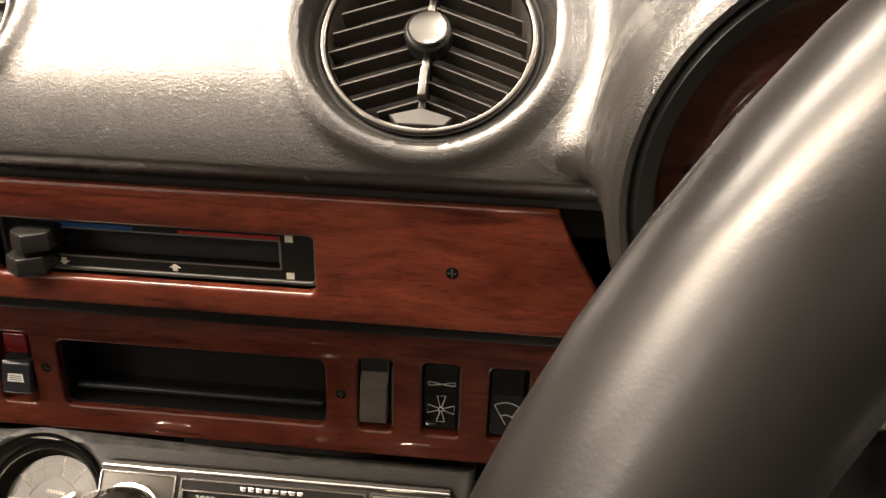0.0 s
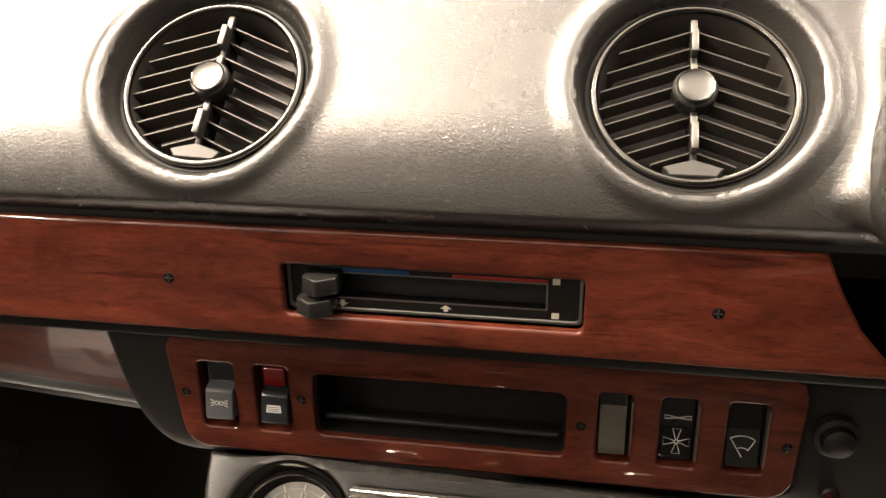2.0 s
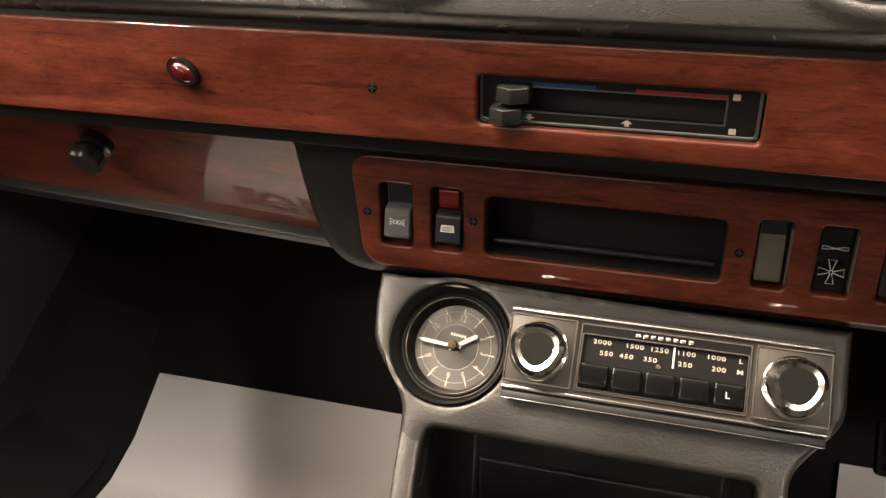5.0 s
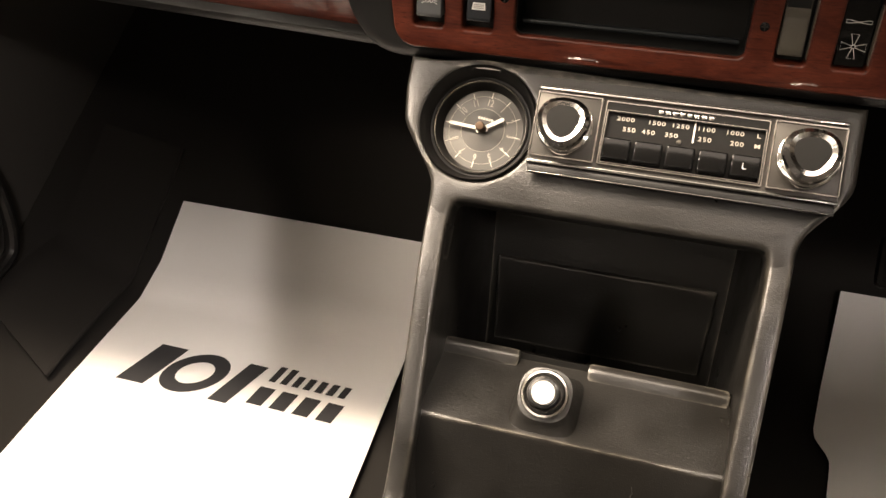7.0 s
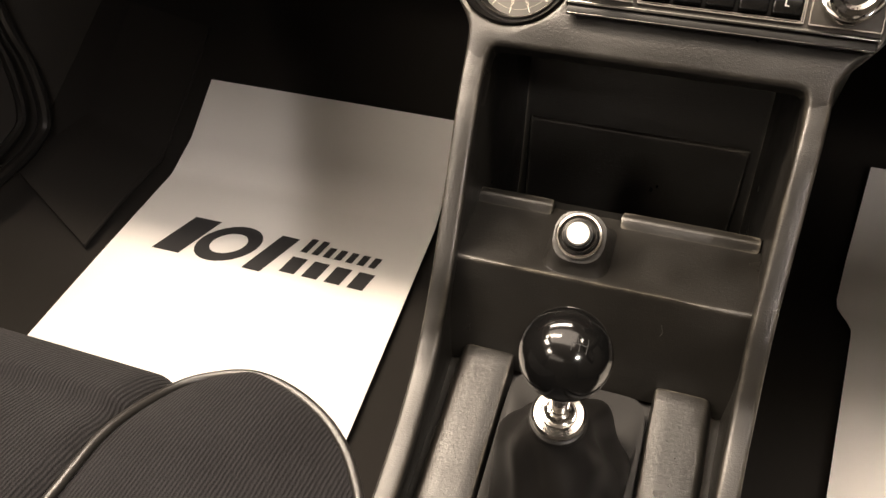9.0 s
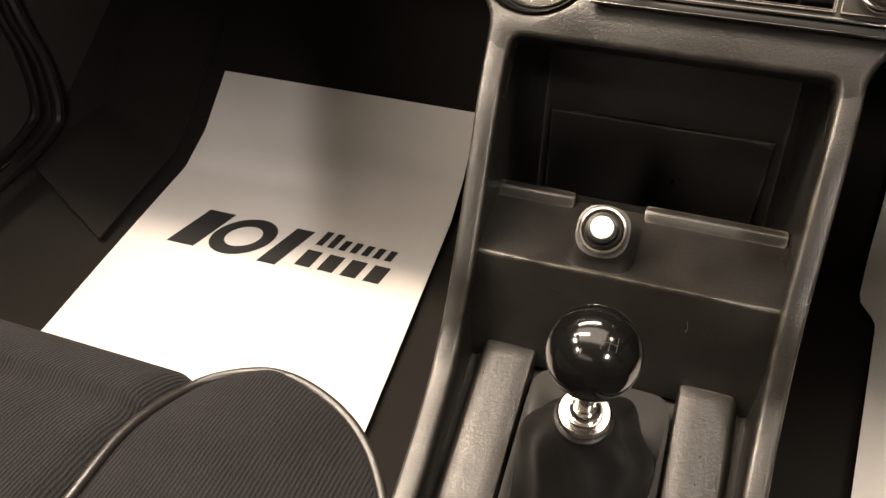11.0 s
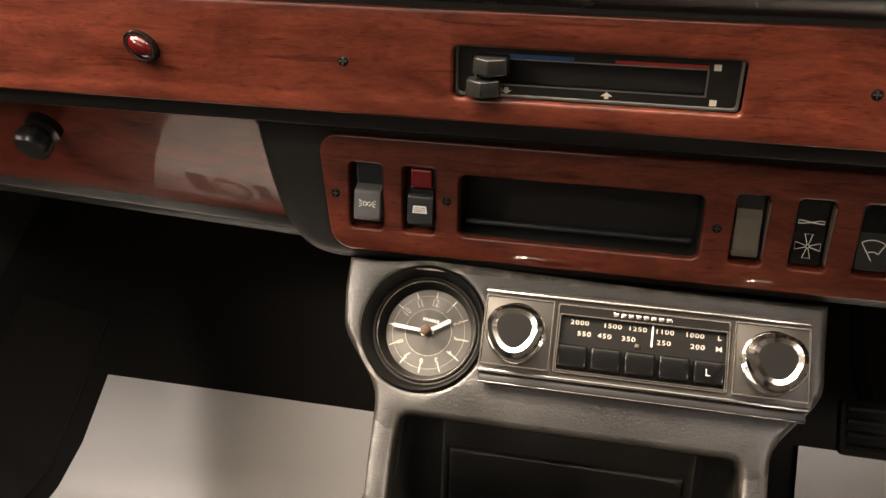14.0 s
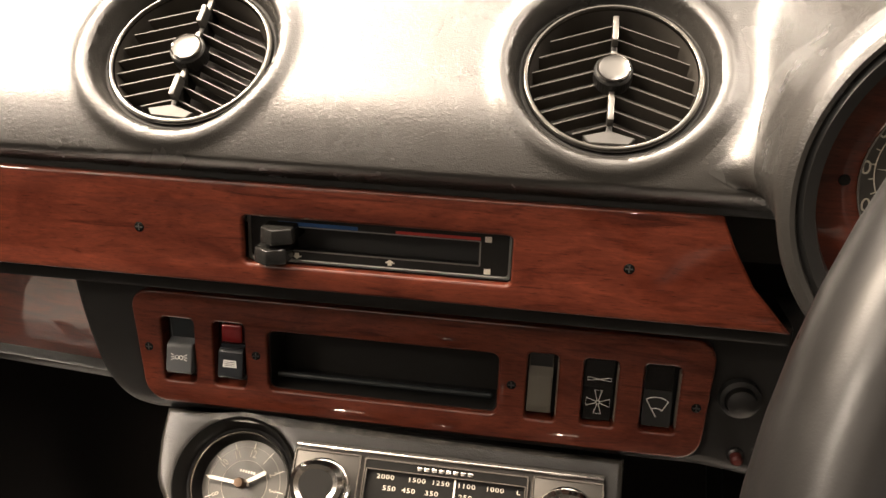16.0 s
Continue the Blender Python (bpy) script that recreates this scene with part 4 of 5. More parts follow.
def build_clock():
    m = FACE @ pose(CLOCK_AT[0], 0.0, CLOCK_AT[1], 0, 6, 0)
    g = thing("clock", m, "round grey analogue clock in a deep black bezel", "clock")
    part("bezel", lathe([(0.0385, 0.0005), (0.0376, 0.0016), (0.0365, 0.0002), (0.0349, -0.007), (0.0332, -0.0105), (0.0310, -0.0115)], 64), CUP, g)
    part("chrome_ring", lathe([(0.0316, -0.0120), (0.0313, -0.0097), (0.0307, -0.0091), (0.0301, -0.0099), (0.0298, -0.0120)], 64), CHROME_WORN, g, "thin bright ring")
    part("inner_bezel", lathe([(0.0300, -0.0105), (0.0282, -0.0160), (0.0268, -0.0205)], 64), CUP, g)
    part("dial", lathe([(0.0272, -0.0200), (0.0, -0.0200)], 48), DIAL_GREY, g, "brushed grey dial")
    part("dial_centre", lathe([(0.0143, -0.0197), (0.0, -0.0197)], 40), DIAL_CENTRE, g, "darker dial centre")
    y = 0.0198
    part("minute_circle", plate(disc(0, 0, 0.0230, 64), [disc(0, 0, 0.0228, 64)], y - 0.0001, y), SCALE_PRINT, g)
    part("inner_circle", plate(disc(0, 0, 0.0147, 64), [disc(0, 0, 0.0145, 64)], y - 0.0002, y), SCALE_PRINT, g)
    for k in range(12):
        a = radians(90 - 30 * k)
        bm = plate([(0.0216, -0.00022), (0.0258, -0.00022), (0.0258, 0.00022), (0.0216, 0.00022)], [], y - 0.0002, y)
        bmesh.ops.rotate(bm, verts=bm.verts, cent=(0, 0, 0), matrix=Matrix.Rotation(-a, 3, "Y"))
        part("tick", bm, WHITE, g)
        bm = words(str(12 if k == 0 else k), 0.0066, 0.0, 0.0, y - 0.0001, "CENTER", 0.0001, 0.00004)
        bmesh.ops.transform(bm, matrix=Matrix.Translation((0.0187 * math.cos(a), 0, 0.0187 * math.sin(a))) @ Matrix.Rotation(radians(30 * k), 4, "Y") @ Matrix.Diagonal((0.72, 1, 1, 1)), verts=bm.verts)
        part("numeral", bm, SCALE_PRINT, g)
    for k in range(6):
        part("maker_mark", flat([(-0.0052 + 0.0018 * k, 0.0068), (-0.0040 + 0.0018 * k, 0.0068), (-0.0040 + 0.0018 * k, 0.0085), (-0.0052 + 0.0018 * k, 0.0085)], y - 0.0003), WHITE, g)

    def hand_bar(name, ang, length, w):
        bm = plate([(-0.004, -w * 0.8), (length * 0.93, -w), (length, -w * 0.4), (length, w * 0.4), (length * 0.93, w), (-0.004, w * 0.8)], [], y - 0.0036, y - 0.0030)
        bmesh.ops.rotate(bm, verts=bm.verts, cent=(0, 0, 0), matrix=Matrix.Rotation(-radians(ang), 3, "Y"))
        part(name, bm, WHITE, g)
    hand_bar("hour_pointer", 38, 0.0160, 0.0013)
    hand_bar("minute_pointer", 181, 0.0232, 0.0011)
    part("setting_knob", lathe([(0.0020, -0.020), (0.0020, -0.016), (0.0032, -0.0155), (0.0032, -0.0090), (0.0026, -0.0080), (0.0, -0.0077)], 20), BRASS, g, "dull brass knob")


build_clock()


def build_radio():
    m = FACE @ pose(0.0378, -0.0055, -0.0370)
    g = thing("car_radio", m, "chrome-faced car radio with push buttons and two knobs", "radio")
    w, h = 0.0900, 0.0255
    part("faceplate", plate(rr(-w, -h, w, h, 0.001), [rr(-0.047, -0.0190, 0.047, 0.0180, 0.001)], -0.002, 0.012, 0.0008, 2), RADIO_METAL, g, "brushed metal faceplate")
    part("top_strip", box(-w, w, -0.0045, 0.0, 0.0222, 0.0238, 0.0006), CHROME_WORN, g, "chrome strip")
    part("bottom_strip", box(-w, w, -0.0055, 0.0, -0.0250, -0.0225, 0.0008), PLINTH, g, "dull chrome strip")
    part("plinth", box(-w + 0.001, w - 0.001, -0.0035, 0.002, -0.0300, -0.0252, 0.0010), TRIM, g, "dark lower edge")
    part("plinth_line", box(-w + 0.001, w - 0.001, -0.0040, 0.0, -0.0306, -0.0298, 0.0003), PLINTH, g)
    for x0, x1 in ((-w, -0.050), (0.050, w)):
        part("knob_panel", box(x0 + 0.0005, x1, -0.0040, 0.0, -0.0195, 0.0200, 0.0008), RADIO_METAL, g)
        part("knob_panel_edge", plate(rr(x0, -0.0200, x1, 0.0206, 0.0008), [rr(x0 + 0.0008, -0.0192, x1 - 0.0008, 0.0198, 0.0006)], -0.0047, -0.002), CHROME_WORN, g)
    part("dial_frame", plate(rr(-0.0475, -0.0195, 0.0475, 0.0195, 0.001), [rr(-0.0462, -0.0183, 0.0462, 0.0138, 0.0006)], -0.0035, 0.004, 0.0005, 1), DIAL_DARK, g)
    for ring, hole in ((rr(-0.0478, -0.0198, 0.0478, 0.0198, 0.001), rr(-0.0470, -0.0190, 0.0470, 0.0190, 0.001)), (rr(-0.0466, -0.0186, 0.0466, 0.0142, 0.0008), rr(-0.0459, -0.0180, 0.0459, 0.0136, 0.0006))):
        part("chrome_line", plate(ring, [hole], -0.0041, -0.003), CHROME_WORN, g)
    part("dial_scale", box(-0.0463, 0.0463, -0.0008, 0.005, -0.0184, 0.0140), DIAL_DARK, g, "dark tuning scale")
    for k in range(8):
        part("maker_bar", box(-0.0165 + 0.0042 * k, -0.0133 + 0.0042 * k, -0.0044, -0.003, 0.0153, 0.0178, 0.0005), CHROME_WORN, g)
    yy = -0.0009
    for text, x, z in (("2000", -0.0350, 0.0103), ("1500", -0.0165, 0.0103), ("1250", -0.0025, 0.0103), ("1100", 0.0125, 0.0103), ("1000", 0.0290, 0.0103), ("L", 0.0425, 0.0103),
                       ("550", -0.0320, 0.0040), ("450", -0.0205, 0.0040), ("350", -0.0070, 0.0040), ("250", 0.0125, 0.0040), ("200", 0.0310, 0.0040), ("M", 0.0425, 0.0040)):
        for i, char in enumerate(text):
            bm = words(char, 0.0039, 0, 0, yy, "CENTER", 0.0001, 0.00004)
            bmesh.ops.transform(bm, matrix=Matrix.Translation((x + 0.00275 * (i - 0.5 * (len(text) - 1)), 0, z)) @ Matrix.Diagonal((1.22, 1, 0.95, 1)), verts=bm.verts)
            part("scale_digit", bm, SCALE_PRINT, g)
    part("tuning_pointer", box(0.0055, 0.0064, -0.0020, -0.0010, 0.0010, 0.0132), WHITE, g)
    part("tuning_pin", lathe([(0.0014, 0.0), (0.0012, 0.0014), (0.0, 0.0018)], 16, "y", None, (-0.002, -0.0009, 0.0006)), CREAM, g)
    for k in range(5):
        x = -0.0375 + 0.0187 * k
        b = part("push_button", box(x - 0.0084, x + 0.0084, -0.0085, 0.004, -0.0170, -0.0035, 0.0014, 3), BUTTON, g)
        if k == 4:
            part("button_letter", words("L", 0.0055, x - 0.001, -0.0105, -0.0086), SILVER, b)
    for x in (-0.0700, 0.0700):
        part("knob_skirt", lathe([(0.0172, 0.004), (0.0176, 0.008), (0.0170, 0.012), (0.0150, 0.013), (0.0, 0.013)], 48, "y", None, (x, 0, -0.001)), CHROME, g)

        def tri(u, v):
            a = 2 * math.pi * u
            r = (1 + 0.055 * math.cos(3 * (a + math.pi / 2)))
            prof = [(0.0156, 0.012), (0.0160, 0.018), (0.0152, 0.0212), (0.0125, 0.0234), (0.0098, 0.0224)]
            k = v * (len(prof) - 1)
            i = min(int(k), len(prof) - 2)
            rad = prof[i][0] + (prof[i + 1][0] - prof[i][0]) * (k - i)
            hh = prof[i][1] + (prof[i + 1][1] - prof[i][1]) * (k - i)
            return (x + rad * r * math.cos(a), -hh, -0.001 + rad * r * math.sin(a))
        kn = part("knob", surface(tri, 60, 16), BRIGHT, g, "bright chrome knob")
        cap = [(x + 0.0101 * (1 + 0.055 * math.cos(3 * (2 * math.pi * i / 48 + math.pi / 2))) * math.cos(2 * math.pi * i / 48),
                -0.001 + 0.0101 * (1 + 0.055 * math.cos(3 * (2 * math.pi * i / 48 + math.pi / 2))) * math.sin(2 * math.pi * i / 48)) for i in range(48)]
        part("knob_face", plate(cap, [], -0.0224, -0.0215), KNOB_FACE, kn, "dark brushed knob face")


build_radio()

# ---- instruments and steering wheel ----
POD = (0.2690, 0.6250)


def build_pod():
    g = thing("instrument_pod", pose(POD[0], 0, POD[1]), "hooded round instrument in a mahogany surround", "instrument pod")
    n = 192

    def hood(u, v):
        a = 2 * math.pi * u
        up = smoothstep(0.55, 0.95, math.sin(a))
        prof = [(0.0800, -0.034), (0.0808, -0.040), (0.0824, -0.0435), (0.0846, -0.0445), (0.0876, -0.0425), (0.0905, -0.038), (0.0930, -0.030), (0.0952, -0.018), (0.0975, -0.004),
                (0.0995, 0.008), (0.1012 + 0.008 * up, 0.020), (0.1025 + 0.022 * up, 0.034), (0.1035 + 0.045 * up, 0.054), (0.1045 + 0.080 * up, 0.085)]
        k = v * (len(prof) - 1)
        i = min(int(k), len(prof) - 2)
        f = k - i
        r = prof[i][0] + (prof[i + 1][0] - prof[i][0]) * f
        y = prof[i][1] + (prof[i + 1][1] - prof[i][1]) * f
        if v > 0.55:
            t = (v - 0.55) / 0.45
            r = 0.0932 + 0.027 * t
            back = pad_depth(POD[1] + r * math.sin(a)) - 0.0004
            y = -0.029 + (back + 0.029) * (1 - (1 - t) ** 2.4)
            vy, vz = pad_profile(VENT_S)
            away = math.hypot(POD[0] + r * math.cos(a) - VENTS[1][0], (POD[1] + r * math.sin(a) - vz) / math.cos(LEAN_BACK))
            y += (back + 0.0003 - y) * (1 - smoothstep(0.0620, 0.1050, away)) + 0.030 * (1 - smoothstep(0.0500, 0.0620, away))
        low = smoothstep(0.06, -0.30, math.sin(a))
        r2 = r if v < 0.35 else r * (1 - low) + low * (0.0890 - 0.030 * (v - 0.35))
        return (r2 * math.cos(a), y, r2 * math.sin(a))
    part("hood", surface(hood, n, 90), PAD, g, "black vinyl hood")
    part("lip", lathe([(0.0705, 0.016), (0.0712, 0.030), (0.0735, 0.040), (0.0790, 0.0430), (0.0818, 0.0400), (0.0810, 0.030)], 96), BLACK, g)
    part("veneer_surround", plate(disc(0, 0, 0.0717, 80), [disc(-0.0120, 0.002, 0.0405, 56)], -0.020, -0.012, 0.001, 2), WOOD, g, "glossy mahogany surround")
    part("dial", lathe([(0.0415, 0.007), (0.0, 0.007)], 48, "y", None, (-0.0120, 0, 0.002)), DIAL_GREY, g, "grey speedometer dial")
    part("dial_rim", lathe([(0.0408, 0.007), (0.0408, 0.0208), (0.0400, 0.0208), (0.0396, 0.007)], 64, "y", None, (-0.0120, 0, 0.002)), CHROME_WORN, g)
    y = -0.0072
    cx, cz = -0.0165, 0.0042
    part("scale_arc", plate(disc(cx, cz, 0.0262, 64), [disc(cx, cz, 0.0257, 64)], y - 0.0001, y), WHITE, g)
    for k in range(14):
        a = radians(232 - 14 * k)
        bm = plate([(0.0262, -0.00025), (0.0282, -0.00025), (0.0282, 0.00025), (0.0262, 0.00025)], [], y - 0.0001, y)
        bmesh.ops.transform(bm, matrix=Matrix.Translation((cx, 0, cz)) @ Matrix.Rotation(-a, 4, "Y"), verts=bm.verts)
        part("tick", bm, WHITE, g)
    for text, a in (("0", 212), ("10", 180), ("20", 149), ("30", 117), ("40", 85)):
        part("numeral", words(text, 0.0090, cx + 0.0318 * math.cos(radians(a)), cz + 0.0318 * math.sin(radians(a)), y - 0.0001), WHITE, g)
    part("needle", plate([(cx - 0.026, cz + 0.0004), (cx, cz - 0.0009), (cx, cz + 0.0012)], [], y - 0.004, y - 0.0035), WHITE, g)
    part("hub", lathe([(0.0045, 0.007), (0.0045, 0.0125), (0.003, 0.014), (0.0, 0.0143)], 24, "y", None, (cx, 0, cz)), BLACK_GLOSS, g)
    part("fixing_screw", lathe([(0.0026, 0.020), (0.0024, 0.0206), (0.0, 0.0206)], 16, "y", None, (-0.058, 0, 0.001)), SCREW, g)


build_pod()
part("driver_fascia", plate([(0.2455, 0.42), (0.75, 0.42), (0.75, 0.615), (0.2455, 0.615)], [], 0.03, 0.10, 0.004, 2), TRIM, dash)


def build_column():
    g = thing("steering_column", pose(0, 0, 0), "dark steering column shroud", "steering column")
    part("shroud", tube([(0.3431, -0.175, 0.538), (0.3431, 0.0, 0.470), (0.3431, 0.45, 0.292)], [0.040, 0.044, 0.040], 24), BLACK, g)


build_column()


def build_wheel():
    m = look((0.3431, -0.2654, 0.575), (0.3431, -0.2654 + math.cos(radians(21.5)), 0.575 - math.sin(radians(21.5))))
    g = thing("steering_wheel", m, "black leather rimmed steering wheel", "steering wheel")
    R = 0.1985
    ring = [(R * math.cos(2 * math.pi * k / 96), R * math.sin(2 * math.pi * k / 96), 0) for k in range(96)]
    part("rim", tube(ring, 0.0158, 28, True), LEATHER, g)
    for a in (90 + 120, 90 - 120, 90 + 0):
        d = Vector((math.cos(radians(a)), math.sin(radians(a)), 0))
        if a == 90:
            continue
        part("spoke", tube([d * 0.03 + Vector((0, 0, -0.03)), d * (R - 0.008)], [0.014, 0.009], 12), BLACK, g)
    part("boss", lathe([(0.0, -0.02), (0.035, -0.018), (0.045, -0.05), (0.03, -0.16), (0.0, -0.16)], 40, "z"), BLACK, g)


build_wheel()


def push_button(x, y, z, material, label, r):
    g = thing("push_button", pose(x, y, z), label, "button")
    part("bezel", lathe([(r * 1.35, 0.0), (r * 1.3, 0.004), (r, 0.005), (r * 0.95, 0.001)], 28), BLACK, g)
    part("cap", lathe([(r * 0.92, 0.001), (r * 0.9, 0.009), (r * 0.6, 0.0105), (0, 0.011)], 28), material, g)


push_button(0.196, 0.040, 0.489, TRIM, "black push button under the dashboard", 0.0085)
push_button(0.199, 0.044, 0.452, BUTTON_RED, "small dull red push button under the dashboard", 0.0036)

# ---- floor wells and seat ----


def paper_mat(name, x0, x1, y0, y1, skew, label, kink=0.0):
    def fn(u, v):
        y = y0 + (y1 - y0) * v
        x = x0 + (x1 - x0) * u - skew * v - kink * (1 - u) * smoothstep(0.205, 0.25, y)
        soft = 0.5 * (floor_height(y - 0.03) + floor_height(y + 0.03))
        return (x, y, soft + 0.008 + 0.004 * math.sin(2.2 * u + 1.0) * math.sin(3 * v))
    bm = surface(fn, 24, 60)
    back = bmesh.ops.extrude_face_region(bm, geom=list(bm.faces))
    bmesh.ops.translate(bm, verts=[g for g in back["geom"] if isinstance(g, bmesh.types.BMVert)], vec=(0, 0, -0.0006))
    return solid(name, bm, PAPER, label, "floor mat")


paper_mat("paper_floor_mat", -0.537, -0.187, -0.20, 0.376, 0.042, "white paper floor mat with a dark printed emblem")
paper_mat("paper_floor_mat", 0.178, 0.58, -0.20, 0.400, -0.080, "white paper floor mat in the driver's footwell", 0.019)


def logo_mark():
    """The printed emblem as plain slanted blocks, and two rows of small bars."""
    g = thing("printed_emblem", pose(0, 0, 0), "dark grey emblem printed on the paper mat", "emblem")

    def lay(name, pts):
        bm = bmesh.new()
        vs = []
        for u, v in pts:
            x = -0.5085 + u
            y = 0.103 + v
            k = (y + 0.20) / 0.57
            uu = (x + 0.040 * k + 0.532) / 0.346
            soft = 0.5 * (floor_height(y - 0.03) + floor_height(y + 0.03))
            vs.append(bm.verts.new((x, y, soft + 0.0084 + 0.004 * math.sin(2.2 * uu + 1.0) * math.sin(3 * k))))
        bm.faces.new(vs)
        part(name, bm, INK, g)
    h = 0.066

    def slanted(name, x0, x1, z0, z1, lean=0.27):
        lay(name, [(x0 + lean * z0, z0), (x1 + lean * z0, z0), (x1 + lean * z1, z1), (x0 + lean * z1, z1)])
    slanted("block", 0.000, 0.034, 0.0, h)
    for k in range(24):
        a0, a1 = radians(15 * k), radians(15 * k + 15)
        lay("ring_piece", [(0.079 + r * math.cos(a) + 0.27 * r * math.sin(a), 0.033 + r * math.sin(a)) for r, a in ((0.019, a0), (0.034, a0), (0.034, a1), (0.019, a1))])
    slanted("block", 0.112, 0.134, 0.0, h)
    for k in range(7):
        slanted("small_bar", 0.154 + 0.0135 * k, 0.1620 + 0.0135 * k, 0.046, 0.064 if k > 1 else 0.072, 0.15)
    for k in range(4):
        slanted("small_bar", 0.152 + 0.0265 * k, 0.170 + 0.0265 * k, 0.008, 0.036, 0.15)


logo_mark()


def cloth_nodes():
    t, n, l, b = nodes_of(FABRIC)
    w = n.new("ShaderNodeTexWave")
    w.wave_type, w.bands_direction = "BANDS", "X"
    w.inputs["Scale"].default_value, w.inputs["Distortion"].default_value, w.inputs["Detail"].default_value = 165.0, 1.6, 2.0
    l.new(coords(FABRIC), w.inputs["Vector"])
    stitch = noise_tex(FABRIC, coords(FABRIC, (700, 260, 260)), 1.0, 2)
    cloud = noise_tex(FABRIC, coords(FABRIC), 26, 4)
    broken = n.new("ShaderNodeMath")
    broken.operation = "MULTIPLY"
    l.new(w.outputs["Fac"], broken.inputs[0])
    l.new(stitch, broken.inputs[1])
    first = bump(FABRIC, broken.outputs[0], 0.75, 0.0008)
    bump(FABRIC, noise_tex(FABRIC, coords(FABRIC), 900, 2), 0.6, 0.0006, first)
    mix = n.new("ShaderNodeMix")
    mix.data_type, mix.blend_type = "RGBA", "MULTIPLY"
    mix.inputs["Factor"].default_value = 1.0
    l.new(ramp(FABRIC, broken.outputs[0], [(0.12, (0.0052, 0.0049, 0.0053)), (0.45, (0.0088, 0.0083, 0.0091))]), mix.inputs["A"])
    l.new(ramp(FABRIC, cloud, [(0.3, (0.72, 0.70, 0.72)), (0.7, (1.15, 1.15, 1.15))]), mix.inputs["B"])
    l.new(mix.outputs["Result"], b.inputs["Base Color"])
    b.inputs["Sheen Weight"].default_value = 0.02


cloth_nodes()


def build_seat():
    g = thing("passenger_seat", pose(0, 0, 0), "charcoal ribbed cloth seat with grey piping", "seat")
    profile = spline([(0, -0.270, 0.14), (0, -0.252, 0.200), (0, -0.250, 0.245), (0, -0.262, 0.280), (0, -0.292, 0.300), (0, -0.305, 0.2975), (0, -0.335, 0.306), (0, -0.42, 0.310), (0, -0.62, 0.285), (0, -0.80, 0.26)], 6)

    def centre(u, v):
        k = v * (len(profile) - 1)
        i = min(int(k), len(profile) - 2)
        p = profile[i].lerp(profile[i + 1], k - i)
        x = -0.640 + (0.640 - 0.186) * u
        edge = 0.009 * smoothstep(0.968, 1.0, u) + 0.03 * smoothstep(0.06, 0.0, u)
        return (x, p.y - edge * 0.3, p.z - edge + 0.006 * math.sin(math.pi * u))
    part("centre_panel", surface(centre, 60, 90), FABRIC, g, "ribbed charcoal cloth panel")
    arch = spline([(-0.184, -0.60, 0.289), (-0.186, -0.42, 0.306), (-0.188, -0.350, 0.305), (-0.189, -0.312, 0.301), (-0.182, -0.276, 0.291), (-0.168, -0.2615, 0.2895), (-0.148, -0.2555, 0.2910), (-0.125, -0.2585, 0.2900), (-0.100, -0.2705, 0.2875), (-0.0805, -0.290, 0.284), (-0.0685, -0.316, 0.2805), (-0.0625, -0.38, 0.280), (-0.0625, -0.60, 0.27)], 6)
    part("piping", tube(arch, 0.0025, 12), PIPING, g, "grey vinyl piping")
    n = len(arch)

    def bolster(u, v):
        i = v * (n // 2)
        a = arch[int(i)]
        b = arch[n - 1 - int(i)]
        p = a.lerp(b, u)
        return (p.x, p.y, p.z + 0.012 * math.sin(math.pi * u) * (1 - v ** 6) - 0.001)
    part("bolster_top", surface(bolster, 24, n // 2), FABRIC, g, "ribbed charcoal cloth bolster")
    bm = bmesh.new()
    top = [bm.verts.new(p) for p in arch]
    low = [bm.verts.new((p.x * 0.97 - 0.004, p.y - 0.012, 0.13)) for p in arch]
    for i in range(n - 1):
        bm.faces.new((top[i], top[i + 1], low[i + 1], low[i]))
    part("bolster_side", bm, FABRIC, g)
    part("base", box(-0.60, -0.10, -0.80, -0.30, 0.03, 0.16, 0.01), BLACK, g)


build_seat()


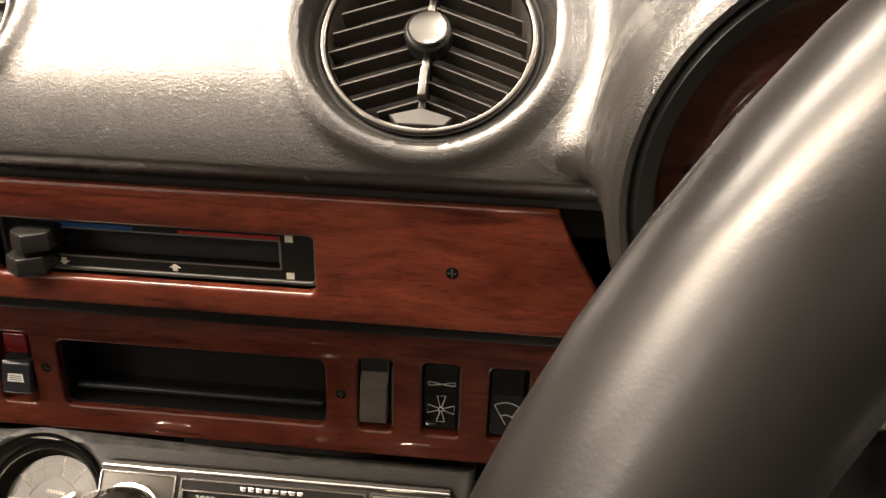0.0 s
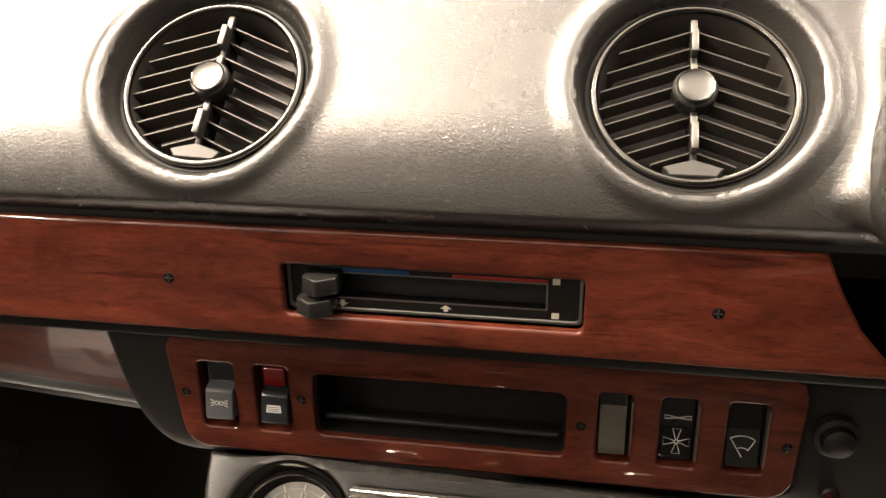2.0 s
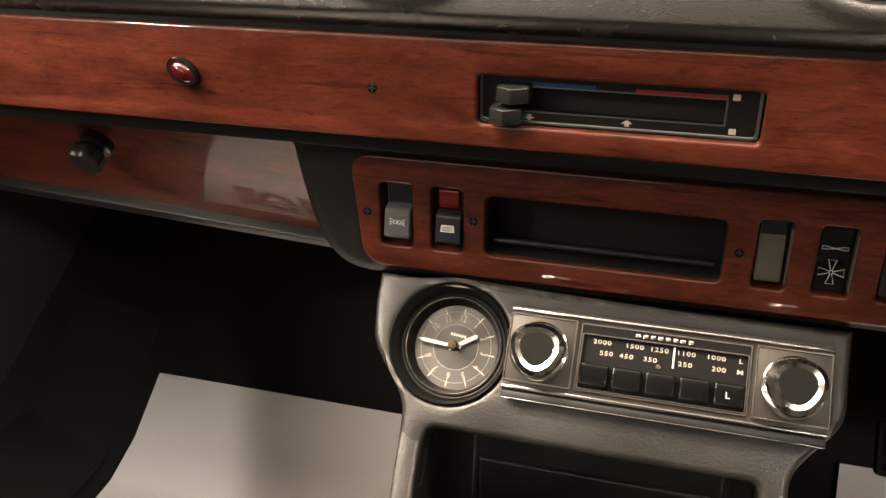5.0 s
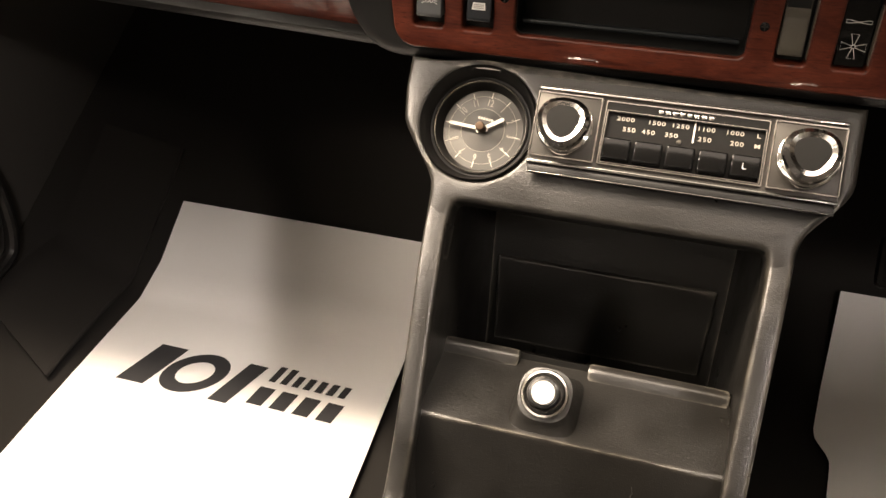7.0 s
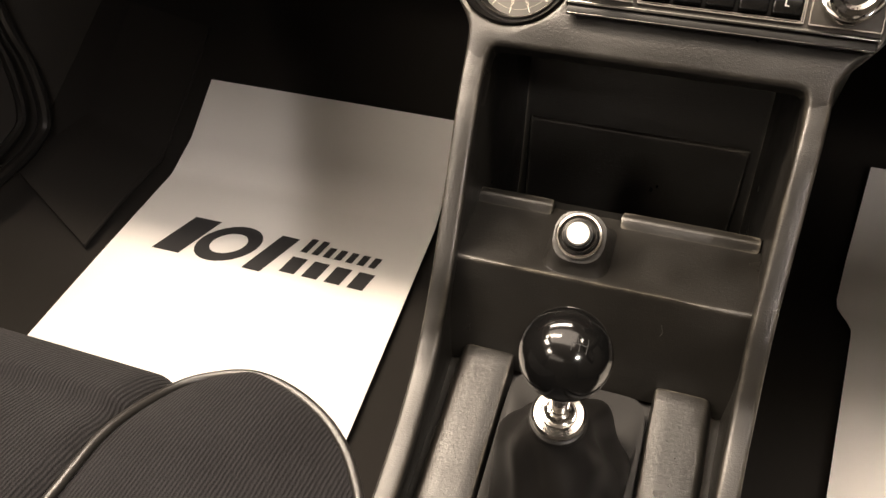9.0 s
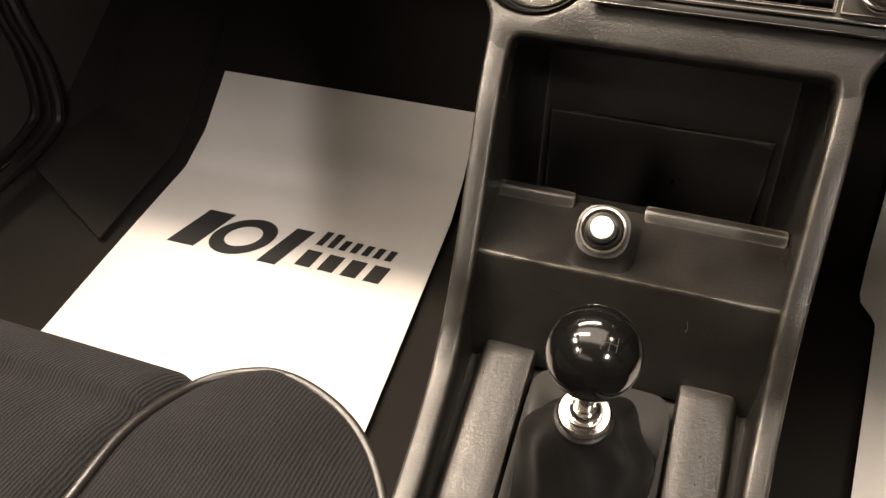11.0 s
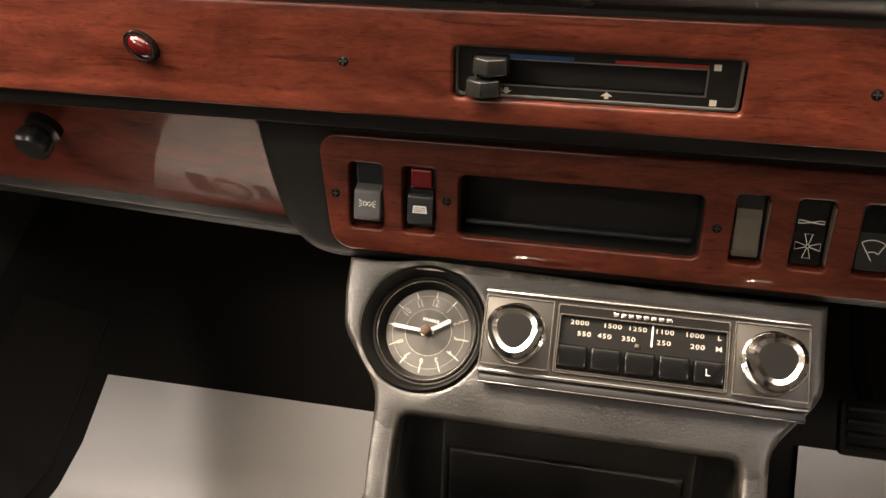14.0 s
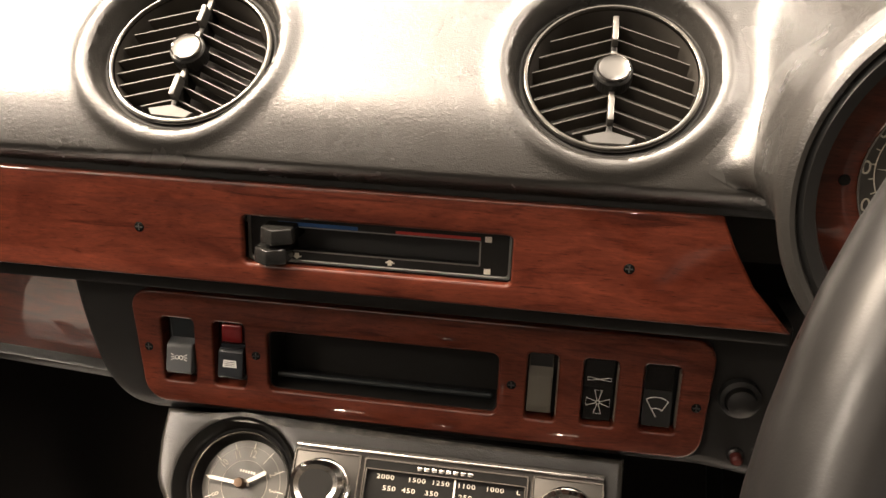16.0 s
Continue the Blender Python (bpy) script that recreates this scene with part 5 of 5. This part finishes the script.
def build_pedal():
    g = thing("foot_pedal", pose(0.255, 0.25, 0.222, -35), "black ribbed rubber foot pedal", "pedal")
    part("pad", plate(rr(-0.030, -0.024, 0.030, 0.024, 0.006), [], -0.006, 0.004, 0.002, 2), RUBBER, g)
    for k in range(4):
        part("rib", box(-0.025, 0.025, -0.0095, -0.006, -0.019 + 0.011 * k, -0.014 + 0.011 * k, 0.001), RUBBER, g)
    part("arm", tube([(0, 0.004, 0.0), (0.0, 0.06, 0.06), (0, 0.08, 0.20)], 0.008, 10), BLACK, g)


build_pedal()


def build_door_side():
    g = thing("door_seal", pose(0, 0, 0), "black rubber seal round the door opening", "door seal")
    line = spline([(-0.72, 0.19, 0.40), (-0.72, 0.204, 0.223), (-0.72, 0.221, 0.147), (-0.72, 0.219, 0.080), (-0.72, 0.192, 0.056), (-0.72, 0.101, 0.044), (-0.72, -0.25, 0.030), (-0.72, -0.9, 0.028)], 10)
    part("outer_bead", tube(line, 0.008, 10), RUBBER, g)
    part("inner_bead", tube([(p.x - 0.016, p.y - 0.016, p.z + 0.012) for p in line], 0.006, 8), RUBBER, g)
    bm = surface(lambda u, v: (-0.735 + 0.150 * u * (1 - 0.2 * v) , 0.085 + 0.08 * (1 - u) * (1 - v) + 0.36 * v, 0.010 + 0.020 * (1 - u) + floor_height(0.085 + 0.36 * v) + 0.004 * math.sin(5 * v)), 20, 30)
    back = bmesh.ops.extrude_face_region(bm, geom=list(bm.faces))
    bmesh.ops.translate(bm, verts=[q for q in back["geom"] if isinstance(q, bmesh.types.BMVert)], vec=(0, 0, -0.005))
    flap = thing("carpet_flap", pose(0, 0, 0), "loose black carpet flap by the door sill", "carpet")
    part("carpet_face", bm, CARPET, flap)
    edge = [(-0.735 + 0.150 * (1 - 0.2 * v), 0.085 + 0.36 * v, 0.009 + floor_height(0.085 + 0.36 * v) + 0.004 * math.sin(5 * v)) for v in [k / 20 for k in range(21)]]
    part("binding", tube(edge, 0.0024, 8), CARPET, flap, "bound edge")


build_door_side()
